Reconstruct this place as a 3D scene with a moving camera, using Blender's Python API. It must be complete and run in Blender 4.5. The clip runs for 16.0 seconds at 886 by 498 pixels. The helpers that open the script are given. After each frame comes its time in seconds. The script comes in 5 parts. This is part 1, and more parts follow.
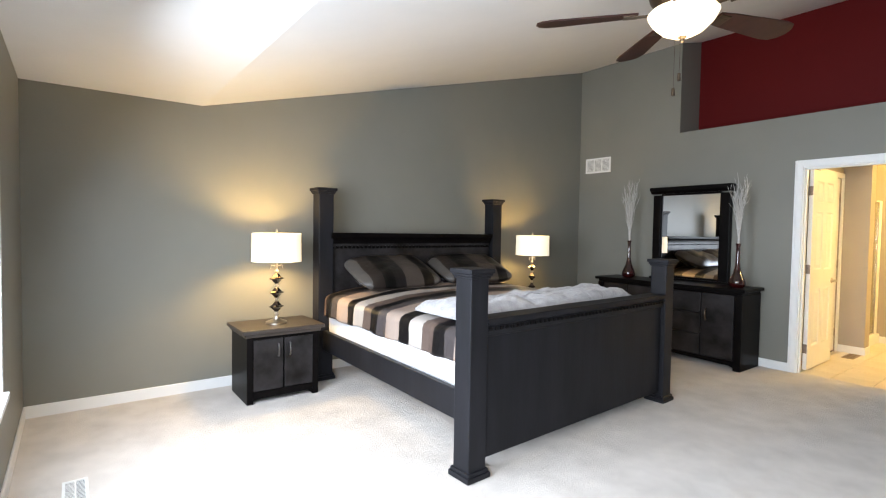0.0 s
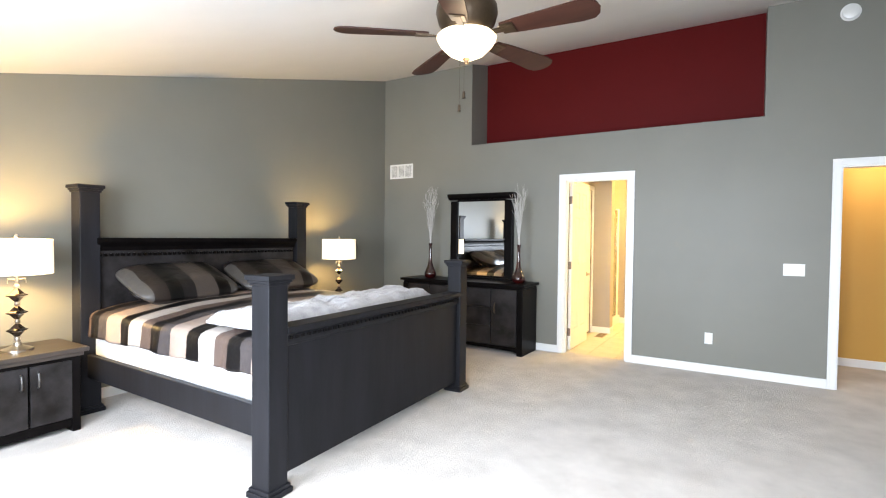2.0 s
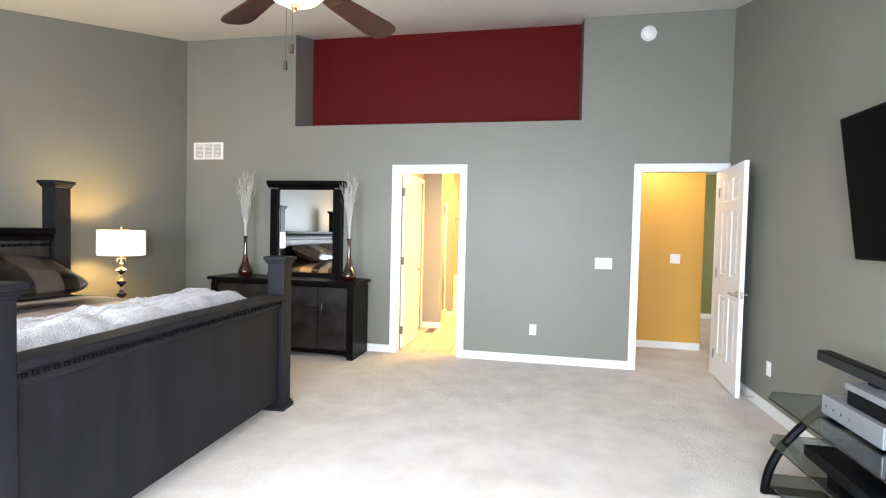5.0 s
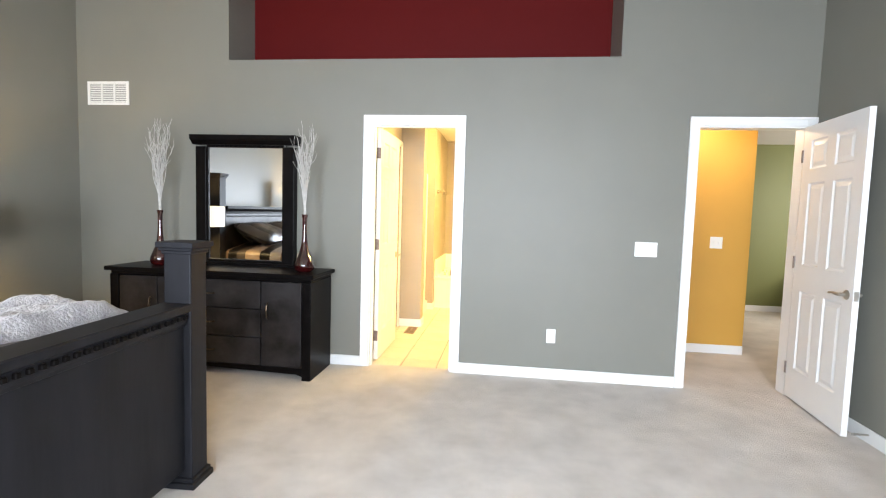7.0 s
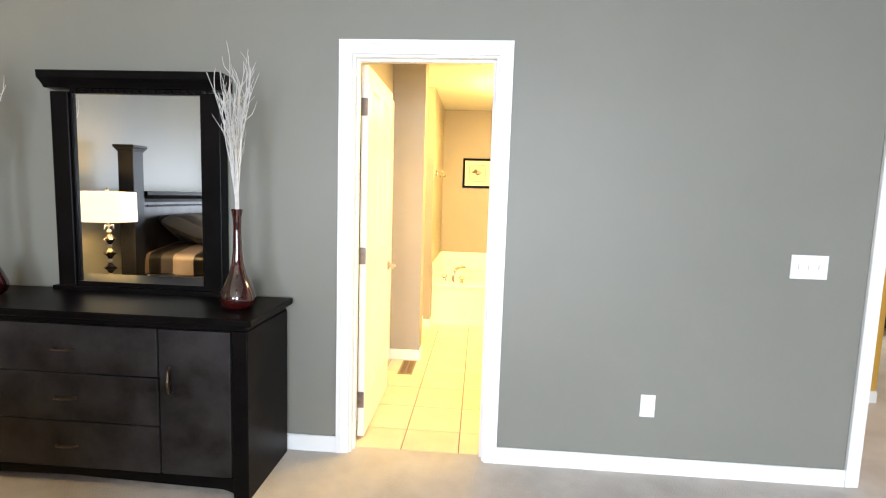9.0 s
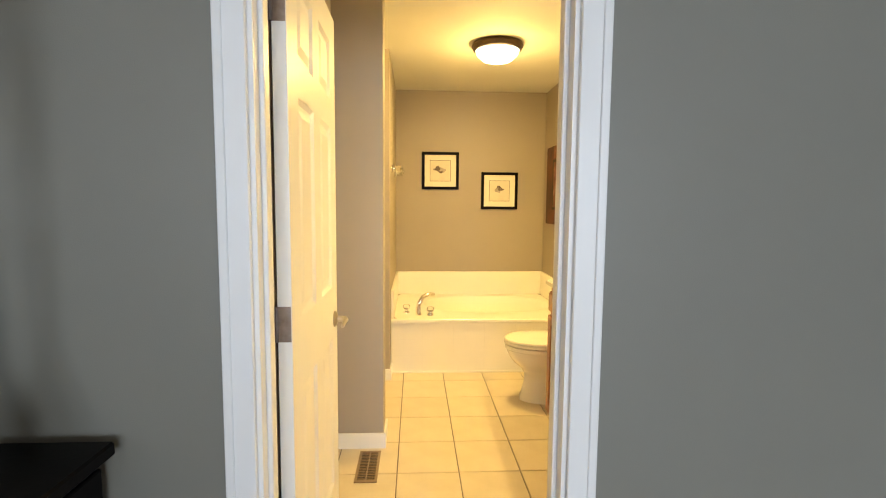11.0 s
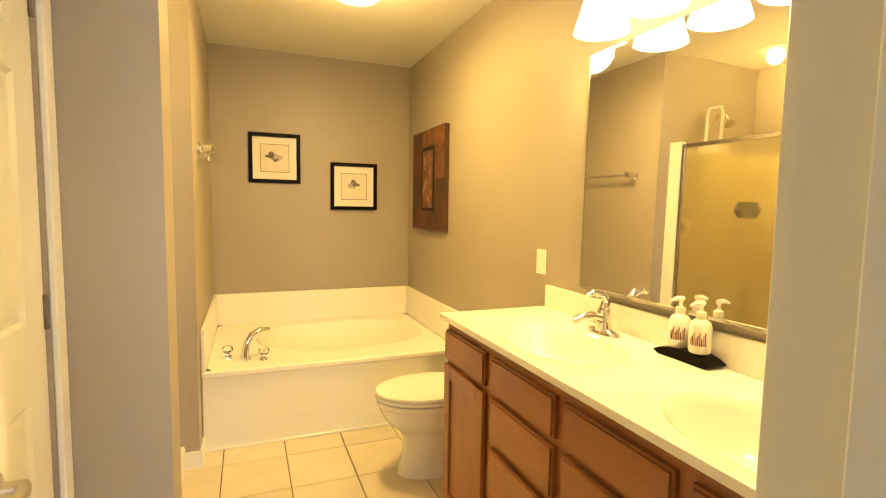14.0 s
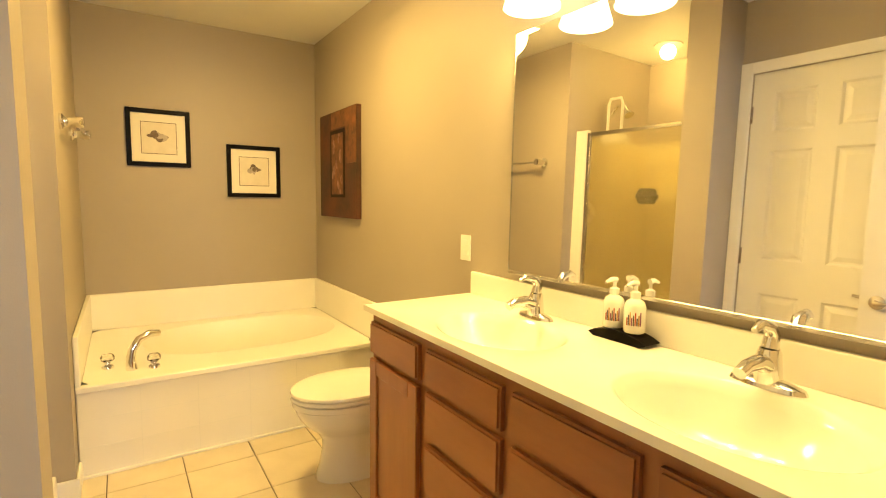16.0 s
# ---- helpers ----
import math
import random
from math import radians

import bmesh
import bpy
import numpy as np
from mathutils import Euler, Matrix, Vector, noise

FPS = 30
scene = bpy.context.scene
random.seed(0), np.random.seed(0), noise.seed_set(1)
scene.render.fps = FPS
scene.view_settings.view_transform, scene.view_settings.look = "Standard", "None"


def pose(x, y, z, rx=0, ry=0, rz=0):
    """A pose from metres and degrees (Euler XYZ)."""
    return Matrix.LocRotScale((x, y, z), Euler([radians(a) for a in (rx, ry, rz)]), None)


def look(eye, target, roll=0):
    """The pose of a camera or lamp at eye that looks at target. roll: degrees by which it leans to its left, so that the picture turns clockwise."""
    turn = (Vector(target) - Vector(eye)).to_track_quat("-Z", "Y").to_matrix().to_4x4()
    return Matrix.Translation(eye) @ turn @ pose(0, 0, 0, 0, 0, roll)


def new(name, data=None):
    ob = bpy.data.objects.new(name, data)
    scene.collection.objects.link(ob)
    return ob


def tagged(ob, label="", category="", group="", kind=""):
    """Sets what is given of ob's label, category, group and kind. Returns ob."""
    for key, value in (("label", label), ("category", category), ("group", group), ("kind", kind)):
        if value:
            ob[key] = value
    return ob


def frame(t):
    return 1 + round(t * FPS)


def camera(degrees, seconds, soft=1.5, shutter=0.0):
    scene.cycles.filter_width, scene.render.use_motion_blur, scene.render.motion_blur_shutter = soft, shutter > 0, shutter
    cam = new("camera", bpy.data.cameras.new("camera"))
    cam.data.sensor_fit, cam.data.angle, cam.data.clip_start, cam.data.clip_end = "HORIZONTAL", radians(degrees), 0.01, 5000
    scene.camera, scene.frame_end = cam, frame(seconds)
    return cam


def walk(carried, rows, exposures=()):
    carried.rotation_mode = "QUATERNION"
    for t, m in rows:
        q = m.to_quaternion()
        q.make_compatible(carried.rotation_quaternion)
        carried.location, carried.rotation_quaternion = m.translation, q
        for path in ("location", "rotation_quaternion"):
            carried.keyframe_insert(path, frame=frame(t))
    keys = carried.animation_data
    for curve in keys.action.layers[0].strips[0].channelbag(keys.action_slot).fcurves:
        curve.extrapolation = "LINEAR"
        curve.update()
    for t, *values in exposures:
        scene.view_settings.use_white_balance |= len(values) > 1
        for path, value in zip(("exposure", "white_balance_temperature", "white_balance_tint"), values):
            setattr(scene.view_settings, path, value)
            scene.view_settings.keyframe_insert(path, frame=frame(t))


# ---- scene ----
cam = camera(83.6, 16.0, soft=1.15)
PATH = [
    (0, (1.429, -5.721, 1.35), (-0.17, -4.521, 1.277), 0.9),
    (0.5, (1.436, -5.711, 1.353), (-0.036, -4.359, 1.287), 0.7),
    (1, (1.441, -5.704, 1.36), (0.109, -4.214, 1.296), 0.7),
    (1.5, (1.452, -5.697, 1.36), (0.25, -4.1, 1.302), 0.7),
    (2, (1.471, -5.686, 1.357), (0.425, -3.982, 1.306), 0.6),
    (2.5, (1.477, -5.68, 1.359), (0.6, -3.883, 1.315), 0.5),
    (3, (1.471, -5.663, 1.361), (0.743, -3.801, 1.323), 0.4),
    (3.5, (1.458, -5.635, 1.366), (0.862, -3.726, 1.333), 0.6),
    (4, (1.41, -5.601, 1.362), (0.901, -3.667, 1.326), 0.9),
    (6.5, (0.86, -4.392, 1.347), (0.588, -2.415, 1.217), 1.6),
    (7, (0.76, -4.011, 1.319), (0.514, -2.032, 1.171), 1.7),
    (7.5, (0.655, -3.599, 1.341), (0.424, -1.62, 1.169), 1.8),
    (8, (0.541, -3.192, 1.344), (0.331, -1.212, 1.154), 1.8),
    (8.5, (0.403, -2.819, 1.334), (0.234, -0.836, 1.137), 1.8),
    (9, (0.283, -2.446, 1.354), (0.144, -0.462, 1.144), 1.8),
    (9.2, (0.24, -2.316, 1.354), (0.116, -0.331, 1.143), 1.7),
    (11.5, (-0.015, -0.827, 1.317), (0.188, 1.156, 1.144), 0.3),
    (12, (-0.014, -0.621, 1.306), (0.285, 1.349, 1.135), 0.3),
    (12.5, (0.014, -0.41, 1.302), (0.415, 1.542, 1.132), 0.5),
    (13, (0.041, -0.258, 1.312), (0.549, 1.669, 1.141), 0.6),
    (13.5, (0.05, -0.176, 1.309), (0.655, 1.723, 1.139), 0.7),
    (14, (0.049, -0.081, 1.314), (0.782, 1.773, 1.147), 0.9),
    (14.5, (0.039, -0.006, 1.317), (0.892, 1.796, 1.156), 1.0),
    (15, (0.022, 0.036, 1.31), (0.977, 1.786, 1.148), 1.0),
    (15.5, (0.011, 0.055, 1.3), (1.047, 1.757, 1.12), 1.0),
    (16, (0.018, 0.065, 1.286), (1.102, 1.734, 1.087), 0.8),
]
walk(cam, [(t, look(eye, target, roll)) for t, eye, target, roll in PATH], [(0, -0.68), (1.0, -0.4), (2.0, -0.12), (3.0, 0.02), (4.2, 0.1), (6.3, 0.14), (9.2, 0.06), (11.5, -1.08), (12.5, -1.05), (14.0, -1.08), (16, -1.1)])


# world: soft overcast daylight
world = bpy.data.worlds.new("sky")
scene.world = world
world.use_nodes = True
_wn = world.node_tree
_sky = _wn.nodes.new("ShaderNodeTexSky")
_sky.sky_type, _sky.sun_disc = "NISHITA", False
_sky.sun_elevation, _sky.sun_rotation = radians(48), radians(150)
_wn.links.new(_sky.outputs["Color"], _wn.nodes["Background"].inputs["Color"])
_wn.nodes["Background"].inputs["Strength"].default_value = 0.12
sun = new("sun", bpy.data.lights.new("sun", "SUN"))
sun.data.energy, sun.data.angle, sun.data.color = 1.0, radians(12), (1.0, 0.96, 0.9)
sun.matrix_world = look((-3, 9, 9), (0, 0, 0))

WARM = (1.0, 0.645, 0.168)
BEDSIDE = (1.0, 0.66, 0.25)


def area(name, m, w, h, power, color):
    ob = new(name, bpy.data.lights.new(name, "AREA"))
    ob.data.shape, ob.data.size, ob.data.size_y = "RECTANGLE", w, h
    ob.data.energy, ob.data.color, ob.matrix_world = power, color, m
    return ob


def point(name, at, power, color, radius=0.05):
    ob = new(name, bpy.data.lights.new(name, "POINT"))
    ob.data.energy, ob.data.color, ob.data.shadow_soft_size = power, color, radius
    ob.location = at
    return ob


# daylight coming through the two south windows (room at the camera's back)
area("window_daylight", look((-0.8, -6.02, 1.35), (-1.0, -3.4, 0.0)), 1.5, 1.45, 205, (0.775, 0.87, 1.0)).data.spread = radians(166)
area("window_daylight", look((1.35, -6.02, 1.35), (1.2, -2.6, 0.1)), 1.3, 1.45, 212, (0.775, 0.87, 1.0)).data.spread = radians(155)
point("bedside_bulb", (-2.62, -4.38, 1.19), 78, BEDSIDE)
point("bedside_bulb", (-2.62, -1.36, 1.19), 38, BEDSIDE)
point("fan_bulb", (0.132, -3.28, 2.27), 11, (1.0, 0.75, 0.45), 0.1)
point("dome_bulb", (0.56, 2.40, 2.26), 50, WARM, 0.12)
area("dome_downlight", look((0.56, 2.40, 2.297), (0.56, 2.401, 0)), 0.26, 0.26, 62, WARM)
for _y in (1.30, 1.07, 0.84, 0.61):
    point("vanity_bulb", (1.145, _y, 1.915), 31, WARM, 0.028)
point("shower_bulb", (-0.75, 2.2, 2.38), 50, WARM, 0.05)
# added fill with no fixture, brightens the ochre hall
point("hall_fill", (2.6, 0.65, 2.2), 21, (1.0, 0.78, 0.5), 0.1)
# added fill without any window behind it, lifts the olive room
area("far_room_fill", look((5.8, 2.0, 1.6), (4.5, 3.6, 0.6)), 1.2, 1.2, 60, (1.0, 0.97, 0.9))


# ---------------------------------------------------------------- materials
def material(name, color, rough=0.5, metal=0.0, var=0.1, scale=6.0, bump=0.0, bscale=200.0, emit=None, power=0.0,
             color2=None, stretch=None, trans=0.0, coat=0.0, spec=None, sheen=0.0, detail=5.0, dist=0.004):
    m = bpy.data.materials.new(name)
    m.use_nodes = True
    nt, b = m.node_tree, m.node_tree.nodes["Principled BSDF"]
    b.inputs["Roughness"].default_value, b.inputs["Metallic"].default_value = rough, metal
    b.inputs["Transmission Weight"].default_value, b.inputs["Coat Weight"].default_value = trans, coat
    b.inputs["Sheen Weight"].default_value = sheen
    if spec is not None:
        b.inputs["Specular IOR Level"].default_value = spec
    c1 = Vector((*color, 1))
    c2 = Vector((*color2, 1)) if color2 else Vector((*[c * (1 - var) for c in color], 1))
    co = nt.nodes.new("ShaderNodeTexCoord")
    mp = nt.nodes.new("ShaderNodeMapping")
    mp.inputs["Scale"].default_value = stretch or (1, 1, 1)
    nt.links.new(co.outputs["Object"], mp.inputs["Vector"])
    n1 = nt.nodes.new("ShaderNodeTexNoise")
    n1.inputs["Scale"].default_value, n1.inputs["Detail"].default_value = scale, detail
    n1.inputs["Roughness"].default_value = 0.6
    nt.links.new(mp.outputs["Vector"], n1.inputs["Vector"])
    rp = nt.nodes.new("ShaderNodeValToRGB")
    rp.color_ramp.elements[0].position, rp.color_ramp.elements[1].position = 0.32, 0.68
    rp.color_ramp.elements[0].color, rp.color_ramp.elements[1].color = c2, c1
    nt.links.new(n1.outputs["Fac"], rp.inputs["Fac"])
    nt.links.new(rp.outputs["Color"], b.inputs["Base Color"])
    if bump:
        n2 = nt.nodes.new("ShaderNodeTexNoise")
        n2.inputs["Scale"].default_value, n2.inputs["Detail"].default_value = bscale, 3.0
        nt.links.new(mp.outputs["Vector"], n2.inputs["Vector"])
        bp = nt.nodes.new("ShaderNodeBump")
        bp.inputs["Strength"].default_value, bp.inputs["Distance"].default_value = bump, dist
        nt.links.new(n2.outputs["Fac"], bp.inputs["Height"])
        nt.links.new(bp.outputs["Normal"], b.inputs["Normal"])
    if emit:
        b.inputs["Emission Color"].default_value, b.inputs["Emission Strength"].default_value = (*emit, 1), power
    return m


M_WALL = material("bedroom_wall_paint", (0.216, 0.211, 0.183), 0.45, spec=0.35, var=0.06, scale=1.5, bump=0.12, bscale=350)
M_BATHWALL = material("bath_wall_paint", (0.37, 0.325, 0.275), 0.5, var=0.05, scale=1.5, bump=0.12, bscale=350)
M_CEIL = material("ceiling_paint", (0.74, 0.73, 0.72), 0.7, var=0.03, scale=3, bump=0.25, bscale=160)
M_RED = material("red_paint", (0.105, 0.006, 0.006), 0.6, spec=0.12, var=0.08, scale=1.5, bump=0.12, bscale=350)
M_YELLOW = material("ochre_paint", (0.62, 0.34, 0.06), 0.55, var=0.05, scale=1.5, bump=0.1, bscale=350)
M_GREEN = material("olive_paint", (0.17, 0.18, 0.06), 0.55, var=0.05, scale=1.5, bump=0.1, bscale=350)
M_TRIM = material("white_trim_paint", (0.82, 0.82, 0.81), 0.35, var=0.03, scale=4)
M_CARPET = material("carpet_pile", (0.72, 0.66, 0.60), 0.95, color2=(0.55, 0.497, 0.443), scale=3.8, bump=0.9, bscale=240, sheen=0.3, detail=9, dist=0.01)
M_DARK = material("charcoal_stained_wood", (0.0155, 0.0155, 0.019), 0.5, color2=(0.009, 0.009, 0.0105), scale=9, spec=0.16, stretch=(1, 1, 0.15), bump=0.08, bscale=60)
M_BLACK = material("near_black_wood", (0.005, 0.004, 0.004), 0.36, color2=(0.0025, 0.002, 0.002), scale=9, spec=0.07, bump=0.05, bscale=60)
M_PANEL = material("slate_veneer", (0.033, 0.030, 0.031), 0.42, color2=(0.006, 0.0045, 0.004), scale=5, spec=0.2, detail=8, bump=0.1, bscale=30)
M_LINEN = material("white_linen", (0.82, 0.82, 0.84), 0.9, var=0.06, scale=7, bump=0.3, bscale=20)
M_THROW = material("plush_throw", (0.40, 0.39, 0.40), 0.95, color2=(0.26, 0.25, 0.26), scale=14, bump=0.9, bscale=90, sheen=0.5, dist=0.01)
M_CHROME = material("chrome", (0.82, 0.81, 0.79), 0.08, 1.0, var=0.03)
M_NICKEL = material("satin_nickel", (0.55, 0.51, 0.45), 0.28, 1.0, var=0.06)
M_HINGE = material("worn_hinge_steel", (0.26, 0.22, 0.20), 0.45, 0.7, color2=(0.17, 0.13, 0.11), scale=25)
M_BRONZE = material("aged_bronze", (0.10, 0.07, 0.045), 0.35, 0.8, var=0.3, scale=14)
M_GUN = material("gunmetal", (0.13, 0.125, 0.12), 0.4, 0.8, var=0.2, scale=20)
M_BLADE = material("walnut_blade", (0.050, 0.019, 0.013), 0.45, spec=0.2, color2=(0.024, 0.009, 0.007), scale=12, stretch=(0.2, 1, 1))
M_SMOKE = material("smoked_lamp_glass", (0.045, 0.028, 0.02), 0.06, 0.55, var=0.3, coat=1.0)
M_SHADE = material("lamp_shade_fabric", (0.85, 0.78, 0.64), 0.9, var=0.05, scale=60, stretch=(1, 1, 0.02), emit=(1.0, 0.86, 0.60), power=1.25)
M_BOWL = material("lit_frosted_bowl", (0.9, 0.85, 0.75), 0.4, emit=(1.0, 0.82, 0.52), power=3.0)
M_DOME = material("lit_dome_glass", (0.9, 0.85, 0.7), 0.4, emit=(1.0, 0.80, 0.45), power=14.0)
M_BELL = material("lit_bell_glass", (0.9, 0.85, 0.7), 0.4, emit=(1.0, 0.82, 0.48), power=14.0)
M_VASE = material("dark_red_vase_glass", (0.05, 0.004, 0.004), 0.05, var=0.7, scale=5, stretch=(1, 1, 2), coat=1.0, color2=(0.006, 0.003, 0.003))
M_TWIG = material("whitewashed_twig", (0.62, 0.60, 0.57), 0.7, var=0.25, scale=30)
M_PORC = material("white_porcelain", (0.86, 0.85, 0.82), 0.12, var=0.02, coat=0.6)
M_ACRYL = material("white_acrylic", (0.85, 0.83, 0.78), 0.3, var=0.02, coat=0.15)
M_COUNTER = material("cultured_marble", (0.86, 0.84, 0.79), 0.16, var=0.03, scale=5, coat=0.4)
M_MAPLE = material("cinnamon_maple", (0.33, 0.125, 0.045), 0.32, color2=(0.24, 0.083, 0.028), scale=7, stretch=(1, 1, 0.22), bump=0.04, bscale=60, coat=0.2)
M_MAPLE_H = material("cinnamon_maple_flat_grain", (0.33, 0.125, 0.045), 0.32, color2=(0.24, 0.083, 0.028), scale=7, stretch=(1, 0.22, 1), bump=0.04, bscale=60, coat=0.2)
M_TILE = material("ceramic_floor_tile", (0.70, 0.62, 0.49), 0.28, color2=(0.62, 0.54, 0.42), scale=5, detail=8, bump=0.05, bscale=50)
_b = M_TILE.node_tree.nodes["Principled BSDF"]
_oi = M_TILE.node_tree.nodes.new("ShaderNodeObjectInfo")
_hs = M_TILE.node_tree.nodes.new("ShaderNodeHueSaturation")
_mr = M_TILE.node_tree.nodes.new("ShaderNodeMapRange")
_mr.inputs["To Min"].default_value, _mr.inputs["To Max"].default_value = 0.93, 1.05
M_TILE.node_tree.links.new(_oi.outputs["Random"], _mr.inputs["Value"])
M_TILE.node_tree.links.new(_mr.outputs["Result"], _hs.inputs["Value"])
M_TILE.node_tree.links.new(_b.inputs["Base Color"].links[0].from_socket, _hs.inputs["Color"])
M_TILE.node_tree.links.new(_hs.outputs["Color"], _b.inputs["Base Color"])
M_GROUT = material("dark_grout", (0.16, 0.13, 0.10), 0.9, var=0.3, scale=30)
M_PLASTIC = material("white_plastic", (0.8, 0.8, 0.78), 0.35, var=0.02)
# flat black: shade in toilet seams and register slots, also the soundbar grille
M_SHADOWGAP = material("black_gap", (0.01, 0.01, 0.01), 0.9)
M_SCREEN = material("tv_screen", (0.002, 0.002, 0.002), 0.3, spec=0.03, var=0.1)
M_BLKPLASTIC = material("black_plastic", (0.004, 0.004, 0.0045), 0.4, spec=0.07, var=0.2)
M_SILVER = material("silver_plastic", (0.30, 0.31, 0.33), 0.4, 0.4, var=0.06)
M_PUMP = material("lotion_bottle_plastic", (0.85, 0.84, 0.80), 0.25, var=0.03)
M_MAT = material("picture_mat", (0.78, 0.74, 0.66), 0.8, var=0.03)
M_PAPER = material("sepia_sketch_paper", (0.74, 0.68, 0.58), 0.8, var=0.12, scale=12)
M_INK = material("sepia_ink", (0.20, 0.15, 0.13), 0.8, var=0.4, scale=30)
M_ARMCHAIR = material("taupe_upholstery", (0.13, 0.11, 0.085), 0.9, var=0.2, scale=20, bump=0.3, bscale=200)
M_ALU = material("brushed_aluminium", (0.6, 0.58, 0.54), 0.25, 1.0, var=0.1)
M_GASKET = material("brown_vent_grille", (0.30, 0.21, 0.12), 0.45, 0.3, var=0.1)


def simple_glass(name, color, rough, trans=1.0):
    m = material(name, color, rough, var=0.0, trans=trans)
    m.node_tree.nodes["Principled BSDF"].inputs["IOR"].default_value = 1.45
    return m


M_GLASS = simple_glass("clear_glass", (0.86, 0.92, 0.90), 0.01)
M_FROST = material("hammered_glass", (0.93, 0.88, 0.66), 0.12, var=0.05, trans=0.9, bump=0.5, bscale=60, dist=0.004)
M_CRYSTAL = simple_glass("clear_acrylic_knob", (0.92, 0.92, 0.9), 0.03)
M_MIRROR = material("mirror_silver", (0.92, 0.92, 0.92), 0.015, 1.0, var=0.0)


def striped(axis="X", name="striped_satin", dye=1.0):
    """Satin bedspread with broad cross stripes of copper, cream, grey and near-black."""
    m = material(name, (0.3, 0.3, 0.3), 0.36, var=0.0, bump=0.4, bscale=7, dist=0.02, spec=0.3)
    nt, b = m.node_tree, m.node_tree.nodes["Principled BSDF"]
    co = nt.nodes.new("ShaderNodeTexCoord")
    sx = nt.nodes.new("ShaderNodeSeparateXYZ")
    nt.links.new(co.outputs["Object"], sx.inputs["Vector"])
    nz = nt.nodes.new("ShaderNodeTexNoise")
    nz.inputs["Scale"].default_value = 3.0
    nt.links.new(co.outputs["Object"], nz.inputs["Vector"])
    ma = nt.nodes.new("ShaderNodeMath")
    ma.operation, ma.inputs[1].default_value = "MULTIPLY_ADD", 0.05
    nt.links.new(nz.outputs["Fac"], ma.inputs[0])
    nt.links.new(sx.outputs[axis], ma.inputs[2])
    fr = nt.nodes.new("ShaderNodeMath")
    fr.operation, fr.inputs[1].default_value = "MULTIPLY", 1.0 / 0.80
    nt.links.new(ma.outputs[0], fr.inputs[0])
    f2 = nt.nodes.new("ShaderNodeMath")
    f2.operation = "FRACT"
    nt.links.new(fr.outputs[0], f2.inputs[0])
    rp = nt.nodes.new("ShaderNodeValToRGB")
    rp.color_ramp.interpolation = "CONSTANT"
    el = rp.color_ramp.elements
    el[0].position, el[0].color = 0.0, (0.56, 0.44, 0.37, 1)
    el[1].position, el[1].color = 0.24, (0.006, 0.005, 0.006, 1)
    for p, c in ((0.40, (0.66, 0.60, 0.55, 1)), (0.58, (0.17, 0.12, 0.10, 1)), (0.72, (0.008, 0.007, 0.008, 1)), (0.86, (0.10, 0.085, 0.085, 1))):
        e = el.new(p)
        e.color = c
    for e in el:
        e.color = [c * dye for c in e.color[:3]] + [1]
    nt.links.new(f2.outputs[0], rp.inputs["Fac"])
    nt.links.new(rp.outputs["Color"], b.inputs["Base Color"])
    return m


M_STRIPE = striped(dye=0.56)
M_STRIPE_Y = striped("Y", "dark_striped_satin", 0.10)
M_CANVAS = material("dark_abstract_canvas", (0.11, 0.032, 0.014), 0.6, color2=(0.022, 0.012, 0.010), scale=4, detail=8, bump=0.3, bscale=80)
M_CANVAS2 = material("amber_paint_strokes", (0.20, 0.075, 0.028), 0.55, color2=(0.05, 0.02, 0.012), scale=14, bump=0.4, bscale=60)
M_PETAL = material("dusty_rose_paint", (0.36, 0.21, 0.15), 0.6, color2=(0.12, 0.05, 0.035), scale=25)


# ---------------------------------------------------------------- mesh helpers
def box(bm, x0, x1, y0, y1, z0, z1, m=None):
    r = bmesh.ops.create_cube(bm, size=1.0)["verts"]
    bmesh.ops.scale(bm, vec=(abs(x1 - x0), abs(y1 - y0), abs(z1 - z0)), verts=r)
    bmesh.ops.translate(bm, vec=((x0 + x1) / 2, (y0 + y1) / 2, (z0 + z1) / 2), verts=r)
    if m is not None:
        bmesh.ops.transform(bm, matrix=m, verts=r)
    return r


def bb(x0, x1, y0, y1, z0, z1, bevel=0.0, seg=2):
    bm = bmesh.new()
    box(bm, x0, x1, y0, y1, z0, z1)
    if bevel:
        bmesh.ops.bevel(bm, geom=bm.edges[:], offset=bevel, segments=seg, affect="EDGES", profile=0.5)
    return bm


def boxes(*bs, bevel=0.0):
    bm = bmesh.new()
    for b in bs:
        box(bm, *b)
    if bevel:
        bmesh.ops.bevel(bm, geom=bm.edges[:], offset=bevel, segments=1, affect="EDGES")
    return bm


def lathe(profile, n=28, at=(0, 0, 0), squash=(1, 1)):
    bm = bmesh.new()
    rings = []
    for r, z in profile:
        rings.append([bm.verts.new((at[0] + squash[0] * r * math.cos(2 * math.pi * i / n), at[1] + squash[1] * r * math.sin(2 * math.pi * i / n), at[2] + z)) for i in range(n)])
    for a, b in zip(rings, rings[1:]):
        for i in range(n):
            bm.faces.new((a[i], a[(i + 1) % n], b[(i + 1) % n], b[i]))
    if profile[0][0] > 1e-4:
        bm.faces.new(rings[0][::-1])
    if profile[-1][0] > 1e-4:
        bm.faces.new(rings[-1])
    bmesh.ops.remove_doubles(bm, verts=bm.verts[:], dist=1e-6)
    bmesh.ops.recalc_face_normals(bm, faces=bm.faces[:])
    return bm


